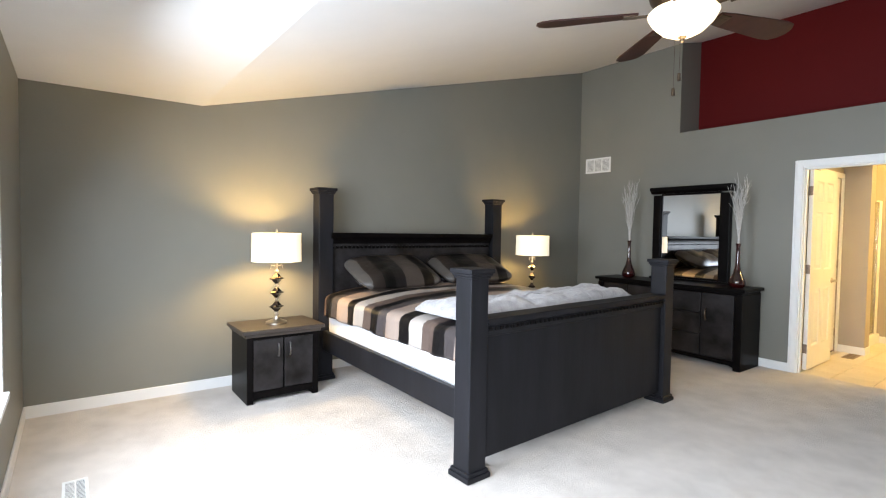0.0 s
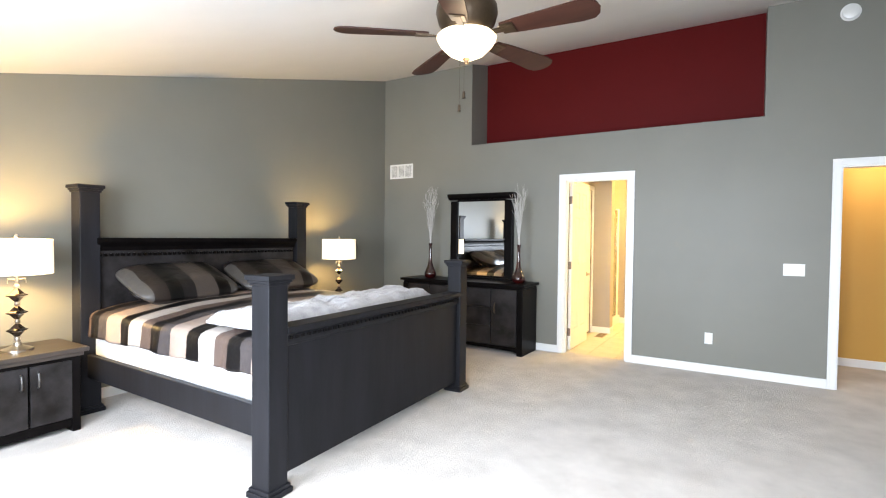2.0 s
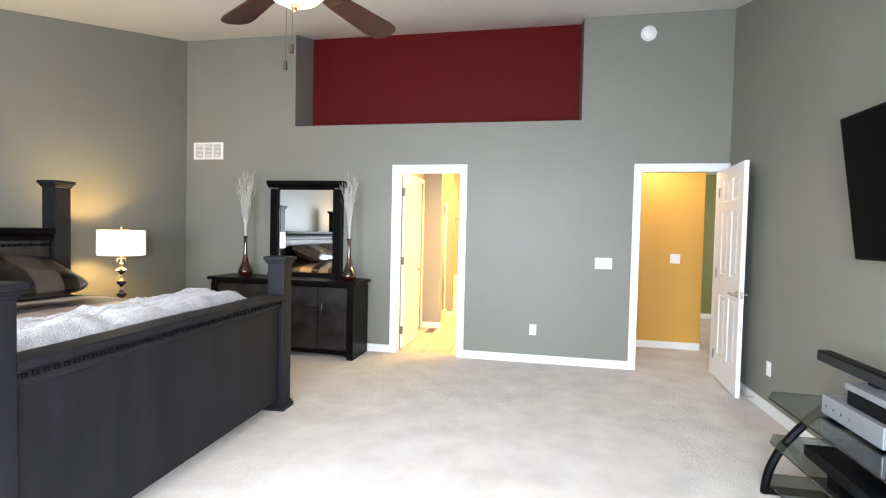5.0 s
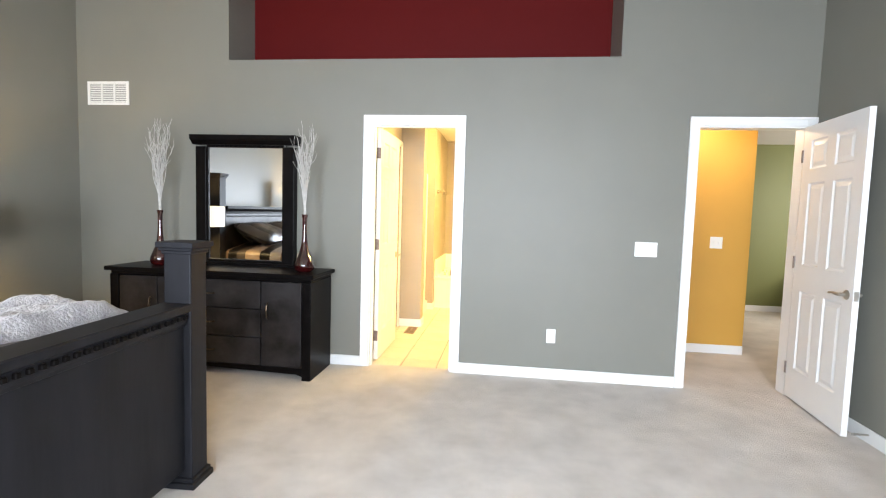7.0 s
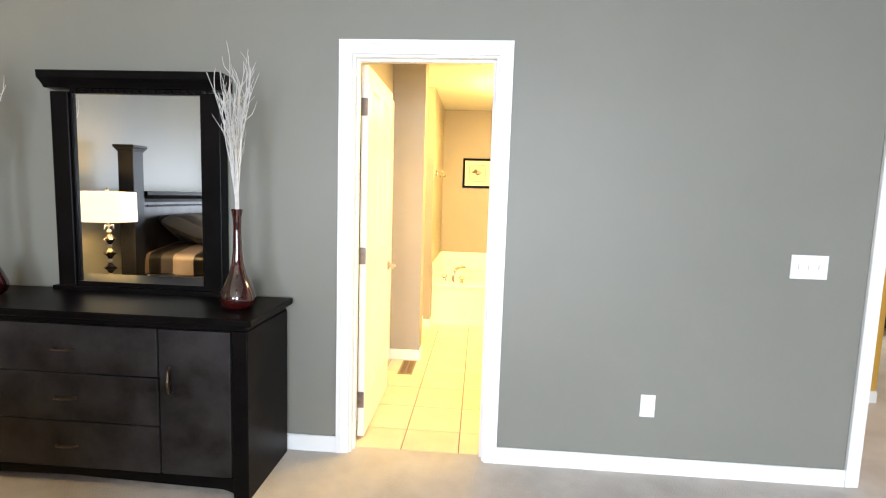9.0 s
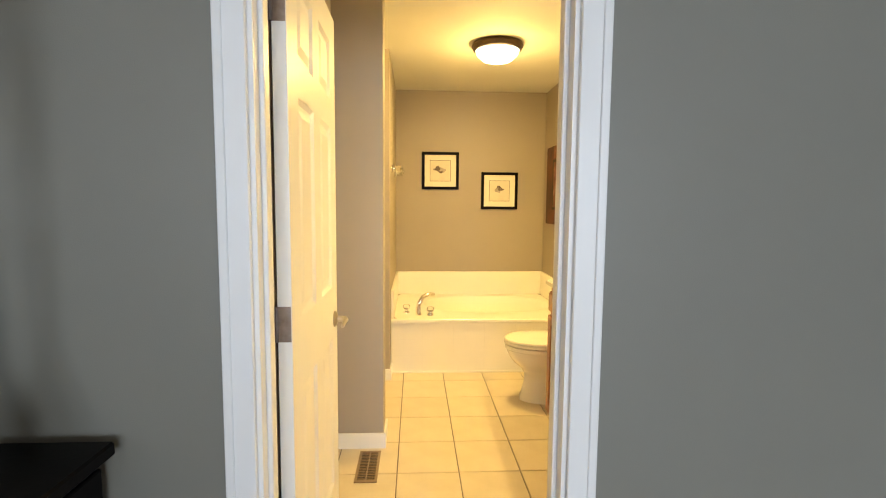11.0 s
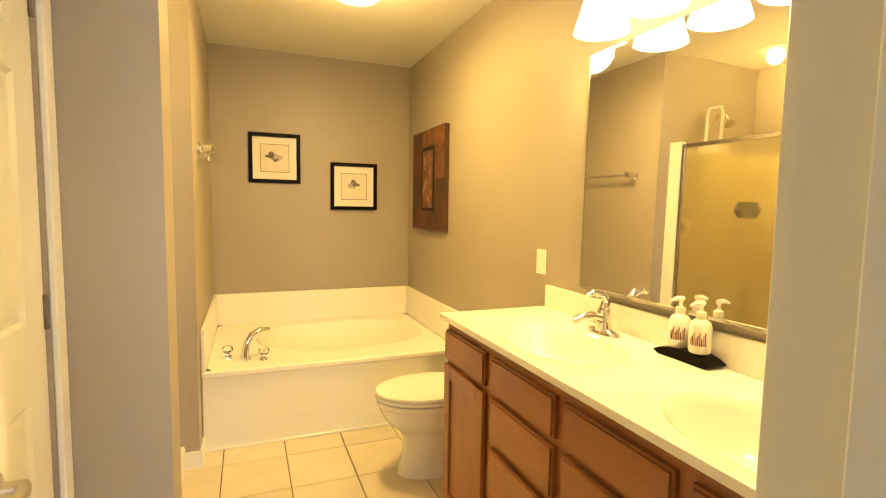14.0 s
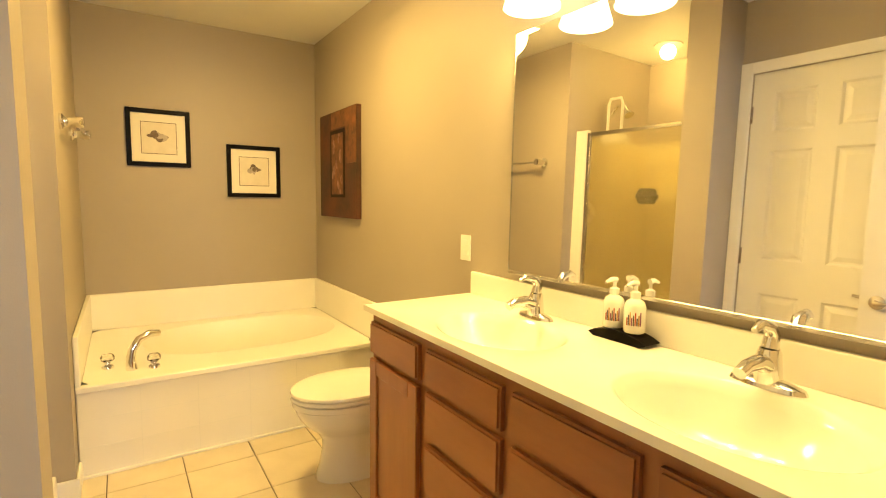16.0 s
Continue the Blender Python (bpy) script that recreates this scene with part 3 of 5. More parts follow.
def bedspread():
    """Draped satin cover: a wavy sheet over the mattress, falling down both long sides."""
    bm = bmesh.new()
    nx, ny = 70, 90
    hw, drop = 1.03, 0.235
    grid = []
    for i in range(nx + 1):
        row = []
        x = XH + 0.10 + (XF - 0.08 - XH - 0.10) * i / nx
        for j in range(ny + 1):
            s = -1 + 2 * j / ny
            L = hw + drop
            u = s * L
            f = noise.noise((x * 2.2, u * 2.0, 0.3)) * 0.5 + noise.noise((x * 6, u * 5, 1.3)) * 0.25
            if abs(u) <= hw - 0.06:
                y, z = u, 0.775 + 0.025 * f + 0.07 * (1 - (abs(u) / 0.97) ** 3)
            else:
                q = abs(u) - (hw - 0.06)
                ang = min(q / 0.07, 1) * math.pi / 2
                y = math.copysign(hw - 0.06 + 0.062 * math.sin(ang) + 0.016 * noise.noise((x * 5, 3.1, u)) * min(1, q / 0.1), u)
                z = 0.775 + 0.012 * f - 0.05 * (1 - math.cos(ang)) - max(0, q - 0.07) * (0.62 + 0.10 * noise.noise((x * 3.3, 9.0, 1.0)))
                y += math.copysign(0.012 * (q / 0.25) * math.sin(x * 17 + 2 * noise.noise((x, 0, 4))), u)
            row.append(bm.verts.new((x, YB + y, z)))
        grid.append(row)
    for i in range(nx):
        for j in range(ny):
            bm.faces.new((grid[i][j], grid[i + 1][j], grid[i + 1][j + 1], grid[i][j + 1]))
    bmesh.ops.recalc_face_normals(bm, faces=bm.faces[:])
    ob = solid("bedspread", bm, M_STRIPE, "satin bedspread striped copper, grey and black over the mattress", "bedspread", smooth="all")
    so = ob.modifiers.new("thick", "SOLIDIFY")
    so.thickness, so.offset = 0.012, -1
    return ob


bedspread()


def pillow(at, sx, sy, sz, tilt, mat, label, seed, rz=0):
    bm = bmesh.new()
    bmesh.ops.create_uvsphere(bm, u_segments=40, v_segments=24, radius=1)
    for v in bm.verts:
        x, y, z = v.co
        e = 0.42
        px = math.copysign(abs(x) ** e, x)
        py = math.copysign(abs(y) ** e, y)
        edge = max(abs(px), abs(py))
        n = noise.noise((px * 2 + seed, py * 2, z * 2)) * 0.10 + noise.noise((px * 5, py * 6 + seed, z)) * 0.04
        v.co = (px * sx / 2 * (1 + 0.04 * n), py * sy / 2, z * sz / 2 * (1 - 0.62 * edge ** 4) * (1 + 1.6 * n))
    ob = solid("pillow", bm, mat, label, "pillow", group="pillows on the bed", smooth="all", at=pose(*at, 0, tilt, rz))
    return ob


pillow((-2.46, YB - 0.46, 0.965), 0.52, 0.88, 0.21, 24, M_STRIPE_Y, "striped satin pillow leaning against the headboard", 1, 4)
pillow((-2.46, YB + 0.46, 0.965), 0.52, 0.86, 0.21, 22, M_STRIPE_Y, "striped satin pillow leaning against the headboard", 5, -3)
M_SHAM = material("dark_satin", (0.016, 0.013, 0.013), 0.36, var=0.3, scale=8, spec=0.25, bump=0.2, bscale=10)
pillow((-2.58, YB - 0.44, 0.965), 0.40, 0.78, 0.15, 40, M_SHAM, "black satin pillow behind the striped one", 2)
pillow((-2.58, YB + 0.44, 0.965), 0.40, 0.78, 0.15, 40, M_SHAM, "black satin pillow behind the striped one", 3)


def throw():
    bm = bmesh.new()
    nx, ny = 36, 110
    top, bot = [], []
    for i in range(nx + 1):
        a, b = [], []
        u = i / nx
        for j in range(ny + 1):
            v = j / ny
            x = XF - 0.19 - 0.46 * u + 0.05 * noise.noise((v * 3, 2.2, 0.0)) * (1 if u > 0.5 else 0.3)
            y = YB - 0.98 + 1.84 * v + 0.04 * noise.noise((u * 3, 7.0, 0.0))
            env = (min(1, u * 7) * min(1, (1 - u) * 7) * min(1, v * 22) * min(1, (1 - v) * 22)) ** 0.5
            rid = 0.5 + 0.5 * math.sin(20 * v * 2.2 + 5 * noise.noise((u * 2, v * 6, 1.0)) + 3 * u)
            z = 0.835 + env * (0.055 + 0.014 * rid + 0.03 * noise.noise((u * 4, v * 9, 3)) + 0.012 * noise.noise((u * 16, v * 50, 5)))
            a.append(bm.verts.new((x, y, z)))
            b.append(bm.verts.new((x, y, 0.815)))
        top.append(a)
        bot.append(b)
    for i in range(nx):
        for j in range(ny):
            bm.faces.new((top[i][j], top[i + 1][j], top[i + 1][j + 1], top[i][j + 1]))
            bm.faces.new((bot[i][j], bot[i][j + 1], bot[i + 1][j + 1], bot[i + 1][j]))
    for i in range(nx):
        bm.faces.new((top[i][0], bot[i][0], bot[i + 1][0], top[i + 1][0]))
        bm.faces.new((top[i][ny], top[i + 1][ny], bot[i + 1][ny], bot[i][ny]))
    for j in range(ny):
        bm.faces.new((top[0][j], top[0][j + 1], bot[0][j + 1], bot[0][j]))
        bm.faces.new((top[nx][j], bot[nx][j], bot[nx][j + 1], top[nx][j + 1]))
    bmesh.ops.recalc_face_normals(bm, faces=bm.faces[:])
    solid("throw_blanket", bm, M_THROW, "pale grey plush throw bunched across the foot of the bed", "blanket", smooth="all")


throw()


# ---------------------------------------------------------------- nightstands and lamps
def handle(at, parent, length=0.10, vertical=True):
    bm = bmesh.new()
    x, y, z = at
    h = length / 2
    pts = [(0, -h), (0.016, -h * 0.85), (0.024, 0), (0.016, h * 0.85), (0, h)]
    tube(bm, [(x + d, y, z + s) if vertical else (x + d, y + s, z) for d, s in pts], 0.006, 8)
    part("handle", bm, M_GUN, parent, "bowed dark metal pull")


def nightstand(at, label):
    """Front faces +x; origin at the middle of the base."""
    n = thing("nightstand", at, label, "nightstand", "nightstands beside the bed")
    d, w, h = 0.44, 0.60, 0.575
    body = bmesh.new()
    box(body, -d / 2, d / 2 - 0.03, -w / 2 + 0.02, w / 2 - 0.02, 0.06, h - 0.06)
    part("body", body, M_BLACK, n)
    for s in (-1, 1):
        part("side_panel", bb(-d / 2, d / 2, s * (w / 2 - 0.04) - 0.025, s * (w / 2 - 0.04) + 0.025, 0, h - 0.06, 0.004), M_BLACK, n)
        dr = part("door", bb(d / 2 - 0.03, d / 2 - 0.006, s * 0.125 - 0.118, s * 0.125 + 0.118, 0.095, h - 0.085, 0.003), M_PANEL, n, "slate veneered door")
        handle((d / 2 - 0.006, s * 0.045, 0.40), dr)
    part("bottom_rail", bb(d / 2 - 0.035, d / 2 - 0.01, -w / 2 + 0.06, w / 2 - 0.06, 0.035, 0.09), M_BLACK, n)
    part("top_rail", bb(d / 2 - 0.035, d / 2 - 0.005, -w / 2 + 0.06, w / 2 - 0.06, h - 0.083, h - 0.06), M_BLACK, n)
    part("top", boxes((-d / 2, d / 2 + 0.01, -w / 2, w / 2, h - 0.06, h - 0.03), (-d / 2, d / 2 + 0.035, -w / 2 - 0.025, w / 2 + 0.025, h - 0.03, h), bevel=0.004), material("worn_umber_top", (0.055, 0.042, 0.034), 0.4, color2=(0.02, 0.016, 0.014), scale=5, stretch=(1, .3, 1)), n, "umber stained top")
    return n


nightstand((-2.635, -4.385, 0), "dark wooden two-door nightstand with slate panels against the wall")
nightstand((-2.635, -1.36, 0), "dark wooden two-door nightstand between bed and dresser")


def table_lamp(at, label):
    l = thing("table_lamp", at, label, "lamp", "bedside lamps")
    part("base", lathe([(0.0, 0), (0.085, 0), (0.085, 0.012), (0.06, 0.022), (0.028, 0.034), (0.02, 0.055), (0, 0.055)], 28), M_NICKEL, l, "round polished foot", True)
    for z in (0.135, 0.25, 0.365):
        part("faceted_bead", lathe([(0.010, z - 0.045), (0.024, z - 0.030), (0.040, z - 0.012), (0.060, z - 0.002), (0.060, z + 0.002), (0.040, z + 0.012), (0.024, z + 0.030), (0.010, z + 0.045)], 4), M_SMOKE, l, "smoked diamond-shaped glass bead")
    for z in (0.078, 0.1925, 0.3075, 0.425):
        part("collar", lathe([(0.0, z - 0.016), (0.011, z - 0.014), (0.017, z), (0.011, z + 0.014), (0.0, z + 0.016)], 16), M_NICKEL, l, "polished metal collar", True)
    part("stem", lathe([(0.008, 0.05), (0.008, 0.50), (0.016, 0.505), (0.016, 0.55), (0.006, 0.56), (0.005, 0.745), (0.011, 0.75), (0.008, 0.765), (0, 0.77)], 12), M_NICKEL, l)
    for s in (-1, 1):
        c = bmesh.new()
        tube(c, [(0, s * 0.012, 0.47), (0, s * 0.045, 0.475), (0, s * 0.05, 0.445)], 0.004, 6)
        part("pull_chain", c, M_NICKEL, l)
    sh = shell([(0.195, 0.505), (0.192, 0.735), (0.189, 0.735), (0.192, 0.505)], 40)
    part("shade", sh, M_SHADE, l, "lit off-white pleated drum shade", True)
    return l


table_lamp((-2.62, -4.38, 0.575), "lit table lamp with drum shade and smoked glass beads")
table_lamp((-2.62, -1.36, 0.575), "lit table lamp with drum shade standing on the farther nightstand")


# ---------------------------------------------------------------- dresser with mirror and vases
DX0, DX1, DYF, DYB, DZ = -2.33, -0.67, -0.46, -0.03, 0.82
dresser = thing("dresser", ((DX0 + DX1) / 2, -0.25, 0), "dark wooden dresser with slate veneered doors and drawers on carpet", "dresser")
_w, _d = DX1 - DX0, DYB - DYF


def dpart(name, bm, mat, parent=None, label=""):
    return part(name, bm, mat, parent or dresser, label)


dpart("body", bb(-_w / 2 + 0.06, _w / 2 - 0.06, -_d / 2 + 0.03, _d / 2, 0.07, DZ - 0.06), M_BLACK)
for s in (-1, 1):
    dpart("side_panel", bb(s * (_w / 2 - 0.035) - 0.035, s * (_w / 2 - 0.035) + 0.035, -_d / 2 - 0.01, _d / 2, 0, DZ - 0.06, 0.005), M_BLACK)
dpart("top", boxes((-_w / 2 + 0.005, _w / 2 - 0.005, -_d / 2 - 0.005, _d / 2, DZ - 0.062, DZ - 0.032), (-_w / 2 - 0.03, _w / 2 + 0.03, -_d / 2 - 0.04, _d / 2, DZ - 0.032, DZ), bevel=0.005), M_BLACK, None, "thick dark top with a moulded edge")
dpart("plinth", extrude_profile([(-_w / 2 + 0.07, 0.03), (-_w / 2 + 0.12, 0.045), (0, 0.062), (_w / 2 - 0.12, 0.045), (_w / 2 - 0.07, 0.03), (_w / 2 - 0.07, 0.095), (-_w / 2 + 0.07, 0.095)], -_d / 2 + 0.0, -_d / 2 + 0.03, "y"), M_BLACK)
_f0, _f1 = -_d / 2 - 0.004, -_d / 2 + 0.03
for s in (-1, 1):
    x0, x1 = (-_w / 2 + 0.075, -0.43) if s < 0 else (0.43, _w / 2 - 0.075)
    dr = dpart("door", bb(x0 + 0.004, x1 - 0.004, _f0, _f1, 0.10, DZ - 0.068, 0.003), M_PANEL, None, "slate veneered door")
    hm = bmesh.new()
    hx = s * 0.485
    tube(hm, [(hx, _f0, 0.47), (hx, _f0 - 0.018, 0.485), (hx, _f0 - 0.024, 0.53), (hx, _f0 - 0.018, 0.575), (hx, _f0, 0.59)], 0.007, 8)
    part("handle", hm, M_BRONZE, dr, "dark bowed pull")
for z0, z1 in ((0.10, 0.312), (0.318, 0.532), (0.538, DZ - 0.068)):
    dr = dpart("drawer", bb(-0.425, 0.425, _f0, _f1, z0, z1, 0.003), M_PANEL, None, "slate veneered drawer front")
    hm = bmesh.new()
    zc = (z0 + z1) / 2
    tube(hm, [(-0.05, _f0, zc), (-0.04, _f0 - 0.018, zc), (0, _f0 - 0.024, zc), (0.04, _f0 - 0.018, zc), (0.05, _f0, zc)], 0.006, 8)
    part("handle", hm, M_BRONZE, dr, "dark bowed pull")

mx0, mx1, mzt = -1.88, -0.965, 1.905
mirror = thing("dresser_mirror", ((mx0 + mx1) / 2, -0.047, DZ), "upright mirror in a black moulded wooden frame on the dresser", "mirror")
_h, _hw = mzt - DZ, (mx1 - mx0) / 2
for s in (-1, 1):
    part("stile", bb(s * (_hw - 0.068) - 0.048, s * (_hw - 0.068) + 0.048, -0.03, 0.04, 0.0, _h - 0.09, 0.006), M_BLACK, mirror)
    part("bead", bb(s * (_hw - 0.122) - 0.007, s * (_hw - 0.122) + 0.007, -0.018, 0.0, 0.04, _h - 0.095, 0.003), M_BLACK, mirror)
part("bottom_rail", boxes((-_hw + 0.0, _hw - 0.0, -0.045, 0.04, 0.0, 0.022), (-_hw + 0.117, _hw - 0.117, -0.02, 0.04, 0.022, 0.045)), M_BLACK, mirror)
part("top_rail", bb(-_hw + 0.117, _hw - 0.117, -0.02, 0.04, _h - 0.098, _h - 0.03), M_BLACK, mirror)
part("crown", extrude_profile([(-0.035, _h - 0.075), (-0.045, _h - 0.06), (-0.06, _h - 0.045), (-0.075, _h - 0.035), (-0.078, _h), (0.045, _h), (0.045, _h - 0.075)], -_hw - 0.005, _hw + 0.005), M_BLACK, mirror, "projecting moulded crown")
for i in range(16):
    x = -_hw + 0.15 + i * (2 * _hw - 0.30) / 15
    part("dentil", bb(x - 0.009, x + 0.009, -0.03, -0.018, _h - 0.092, _h - 0.078), M_BLACK, mirror)
part("mirror_glass", bb(-_hw + 0.108, _hw - 0.108, -0.006, 0.002, 0.03, _h - 0.07), M_MIRROR, mirror, "clear silvered mirror glass")


def vase(at, label, seed):
    v = thing("vase", at, label, "vase", "vases on the dresser")
    part("glass_body", lathe([(0.0, 0), (0.050, 0.0), (0.070, 0.015), (0.079, 0.042), (0.076, 0.065), (0.060, 0.105), (0.040, 0.15), (0.027, 0.20), (0.020, 0.26), (0.017, 0.35), (0.018, 0.41), (0.025, 0.448), (0.020, 0.450), (0.014, 0.42), (0.0, 0.40)], 32), M_VASE, v, "", True)
    rnd = random.Random(seed)
    for k in range(24):
        bm = bmesh.new()
        a, sp = rnd.uniform(0, 2 * math.pi), rnd.uniform(0.015, 0.105)
        top = rnd.uniform(0.92, 1.19)
        pts, rad = [], []
        w1, w2 = rnd.uniform(0, 6), rnd.uniform(0, 6)
        for i in range(13):
            f = i / 12
            r = 0.006 + sp * max(0, (f - 0.12)) ** 1.5 / 0.82
            q = 0.011 * f
            pts.append((r * math.cos(a) + q * math.sin(13 * f + w1), 0.75 * r * math.sin(a) + q * math.cos(11 * f + w2), 0.40 + (top - 0.40) * f))
            rad.append(0.0034 - 0.0022 * f)
        tube(bm, pts, rad, 5)
        for q in range(5):
            i = rnd.randint(6, 11)
            p = Vector(pts[i])
            d = Vector((rnd.uniform(-1, 1) * 0.045, rnd.uniform(-1, 1) * 0.03, rnd.uniform(0.04, 0.11)))
            c = Vector((rnd.uniform(-1, 1), rnd.uniform(-1, 1), 0)) * 0.012
            tube(bm, [p, p + d * 0.35 + c, p + d * 0.7 + c * 0.6, p + d], [0.0017, 0.0014, 0.0011, 0.0007], 4)
        part("twig", bm, M_TWIG, v, "whitewashed curly twig" if k == 0 else "")
    return v


vase((-2.045, -0.27, DZ), "tall-necked dark red glass vase holding whitewashed twigs", 3)
vase((-0.80, -0.29, DZ), "tall-necked dark red glass vase with white twigs beside the mirror", 8)

# ---------------------------------------------------------------- ceiling fan
fan = thing("ceiling_fan", (0.132, -3.28, 2.447), "five-blade walnut ceiling fan with a lit glass bowl", "ceiling fan")
part("motor_housing", lathe([(0.0, 0.025), (0.12, 0.03), (0.155, 0.075), (0.17, 0.13), (0.165, 0.17), (0.12, 0.20), (0.09, 0.22), (0.0, 0.22)], 36), M_BRONZE, fan, "bronze motor housing", True)
part("downrod", lathe([(0.02, 0.2), (0.02, 0.50), (0.03, 0.50), (0.075, 0.58), (0.075, 0.74), (0, 0.74)], 24), M_BRONZE, fan)
part("light_collar", lathe([(0.0, 0.0), (0.13, 0.0), (0.12, 0.03), (0.07, 0.055), (0, 0.06)], 32), M_BRONZE, fan, "", True)
part("glass_bowl", lathe([(0.0, -0.115), (0.045, -0.112), (0.10, -0.085), (0.145, -0.04), (0.162, -0.01), (0.165, 0.0), (0.155, 0.012), (0, 0.012)], 36), M_BOWL, fan, "glowing alabaster glass bowl", True)
part("finial", lathe([(0, -0.142), (0.008, -0.138), (0.012, -0.125), (0.022, -0.118), (0.022, -0.112), (0, -0.108)], 16), M_BRONZE, fan)
for k in range(5):
    ang = radians(1 + 72 * k)
    bl = bmesh.new()
    outline = [(0.21, -0.045), (0.30, -0.058), (0.62, -0.082), (0.68, -0.074), (0.71, -0.042), (0.72, 0.0), (0.71, 0.042), (0.68, 0.074), (0.62, 0.082), (0.30, 0.058), (0.21, 0.045)]
    a = [bl.verts.new((x, y, 0.004)) for x, y in outline]
    b = [bl.verts.new((x, y, -0.004)) for x, y in outline]
    bl.faces.new(a)
    bl.faces.new(b[::-1])
    for i in range(len(a)):
        j = (i + 1) % len(a)
        bl.faces.new((a[i], b[i], b[j], a[j]))
    bmesh.ops.recalc_face_normals(bl, faces=bl.faces[:])
    mm = Matrix.Translation((0, 0, 0.012)) @ Matrix.Rotation(ang, 4, "Z") @ Matrix.Rotation(radians(-11), 4, "X")
    bmesh.ops.transform(bl, matrix=mm, verts=bl.verts[:])
    blade = part("blade", bl, M_BLADE, fan, "walnut veneered blade" if k == 0 else "")
    ir = bmesh.new()
    box(ir, 0.11, 0.27, -0.018, 0.018, -0.012, -0.004)
    box(ir, 0.21, 0.28, -0.04, 0.04, -0.010, -0.004)
    bmesh.ops.transform(ir, matrix=mm, verts=ir.verts[:])
    part("blade_iron", ir, M_BRONZE, blade)
for dx, zz in ((0.035, -0.40), (0.062, -0.335)):
    c = bmesh.new()
    tube(c, [(dx, -0.13, -0.02), (dx, -0.135, zz)], 0.0008, 5)
    tube(c, [(dx, -0.135, zz), (dx, -0.135, zz - 0.035)], [0.007, 0.009], 8)
    part("pull_chain", c, M_BRONZE, fan, "thin pull chain with a dark bob")


# ---------------------------------------------------------------- bathroom: tub
TX0, TX1, TY0, TY1, TZ = BW + 0.002, BE - 0.002, 2.73, BN - 0.002, 0.43
tub = thing("bathtub", ((TX0 + TX1) / 2, (TY0 + TY1) / 2, 0), "white acrylic alcove bathtub with a raised surround", "bathtub")


def tub_deck():
    """Deck with an oval basin sunk in it."""
    bm = bmesh.new()
    n = 64
    hx, hy = (TX1 - TX0) / 2 - 0.022, (TY1 - TY0) / 2
    cx, cy = 0.10, 0.05
    rings = []
    def rect(a):
        c, s = math.cos(a), math.sin(a)
        k = 1 / max(abs(c) / hx, abs(s) / hy)
        return (c * k, s * k)
    rings.append([(*rect(2 * math.pi * i / n), TZ) for i in range(n)])
    for fx, fy, z in ((0.575, 0.39, TZ + 0.004), (0.56, 0.375, TZ), (0.53, 0.35, TZ - 0.05), (0.49, 0.31, TZ - 0.22), (0.44, 0.26, TZ - 0.33), (0.30, 0.16, TZ - 0.35), (0.02, 0.01, TZ - 0.355)):
        r = []
        for i in range(n):
            a = 2 * math.pi * i / n
            c, s = math.cos(a), math.sin(a)
            e = 0.8
            r.append((cx + fx * math.copysign(abs(c) ** e, c), cy + fy * math.copysign(abs(s) ** e, s), z))
        rings.append(r)
    vs = [[bm.verts.new(p) for p in r] for r in rings]
    for a, b in zip(vs, vs[1:]):
        for i in range(n):
            bm.faces.new((a[i], a[(i + 1) % n], b[(i + 1) % n], b[i]))
    bm.faces.new(vs[-1])
    bmesh.ops.recalc_face_normals(bm, faces=bm.faces[:])
    for f in bm.faces:
        if f.normal.z < -0.3:
            f.normal_flip()
    return bm


part("basin", tub_deck(), M_ACRYL, tub, "", True)
_hx, _hy = (TX1 - TX0) / 2, (TY1 - TY0) / 2
part("apron", boxes((-_hx, _hx, -_hy, -_hy + 0.03, 0, TZ - 0.012), (-_hx, _hx, -_hy - 0.012, -_hy + 0.03, TZ - 0.03, TZ + 0.001), bevel=0.005), M_ACRYL, tub)
part("caulk_strip", bb(-_hx, _hx, -_hy - 0.012, -_hy, 0, 0.014, 0.003), M_ACRYL, tub)
for b in ((-_hx, _hx, _hy - 0.022, _hy, TZ, 0.66), (_hx - 0.022, _hx, -_hy, _hy - 0.022, TZ, 0.66), (-_hx, -_hx + 0.022, -_hy, _hy - 0.022, TZ, 0.66)):
    part("splash_panel", bb(*b, 0.005), M_ACRYL, tub, "raised white splash panel")
for i in range(5):
    x = -_hx + (i + 1) * 2 * _hx / 6
    part("joint", bb(x - 0.0012, x + 0.0012, -_hy - 0.0008, -_hy + 0.002, 0.02, TZ - 0.04), M_PUMP, tub)
for z in (0.14, 0.27):
    part("joint", bb(-_hx + 0.01, _hx - 0.01, -_hy - 0.0008, -_hy + 0.002, z - 0.0012, z + 0.0012), M_PUMP, tub)

fauc = thing("tub_faucet", (0.03, 2.88, TZ), "chrome arched tub spout on the tub deck", "faucet")
sp = bmesh.new()
tube(sp, [(0, 0, 0), (-0.004, 0, 0.05), (0.005, 0, 0.10), (0.035, 0.012, 0.145), (0.08, 0.03, 0.165), (0.125, 0.05, 0.158)], [0.026, 0.021, 0.019, 0.019, 0.018, 0.016], 14)
part("spout", sp, M_CHROME, fauc, "", True)
for dx, dy in ((-0.10, 0.09), (0.095, -0.01)):
    part("escutcheon", lathe([(0, 0), (0.028, 0), (0.026, 0.012), (0.014, 0.018), (0.012, 0.03), (0, 0.03)], 20, (dx, dy, 0)), M_CHROME, fauc, "", True)
    part("knob", lathe([(0, 0.028), (0.018, 0.03), (0.029, 0.04), (0.031, 0.055), (0.024, 0.068), (0, 0.07)], 8, (dx, dy, 0)), M_CRYSTAL, fauc, "clear faceted acrylic knob")


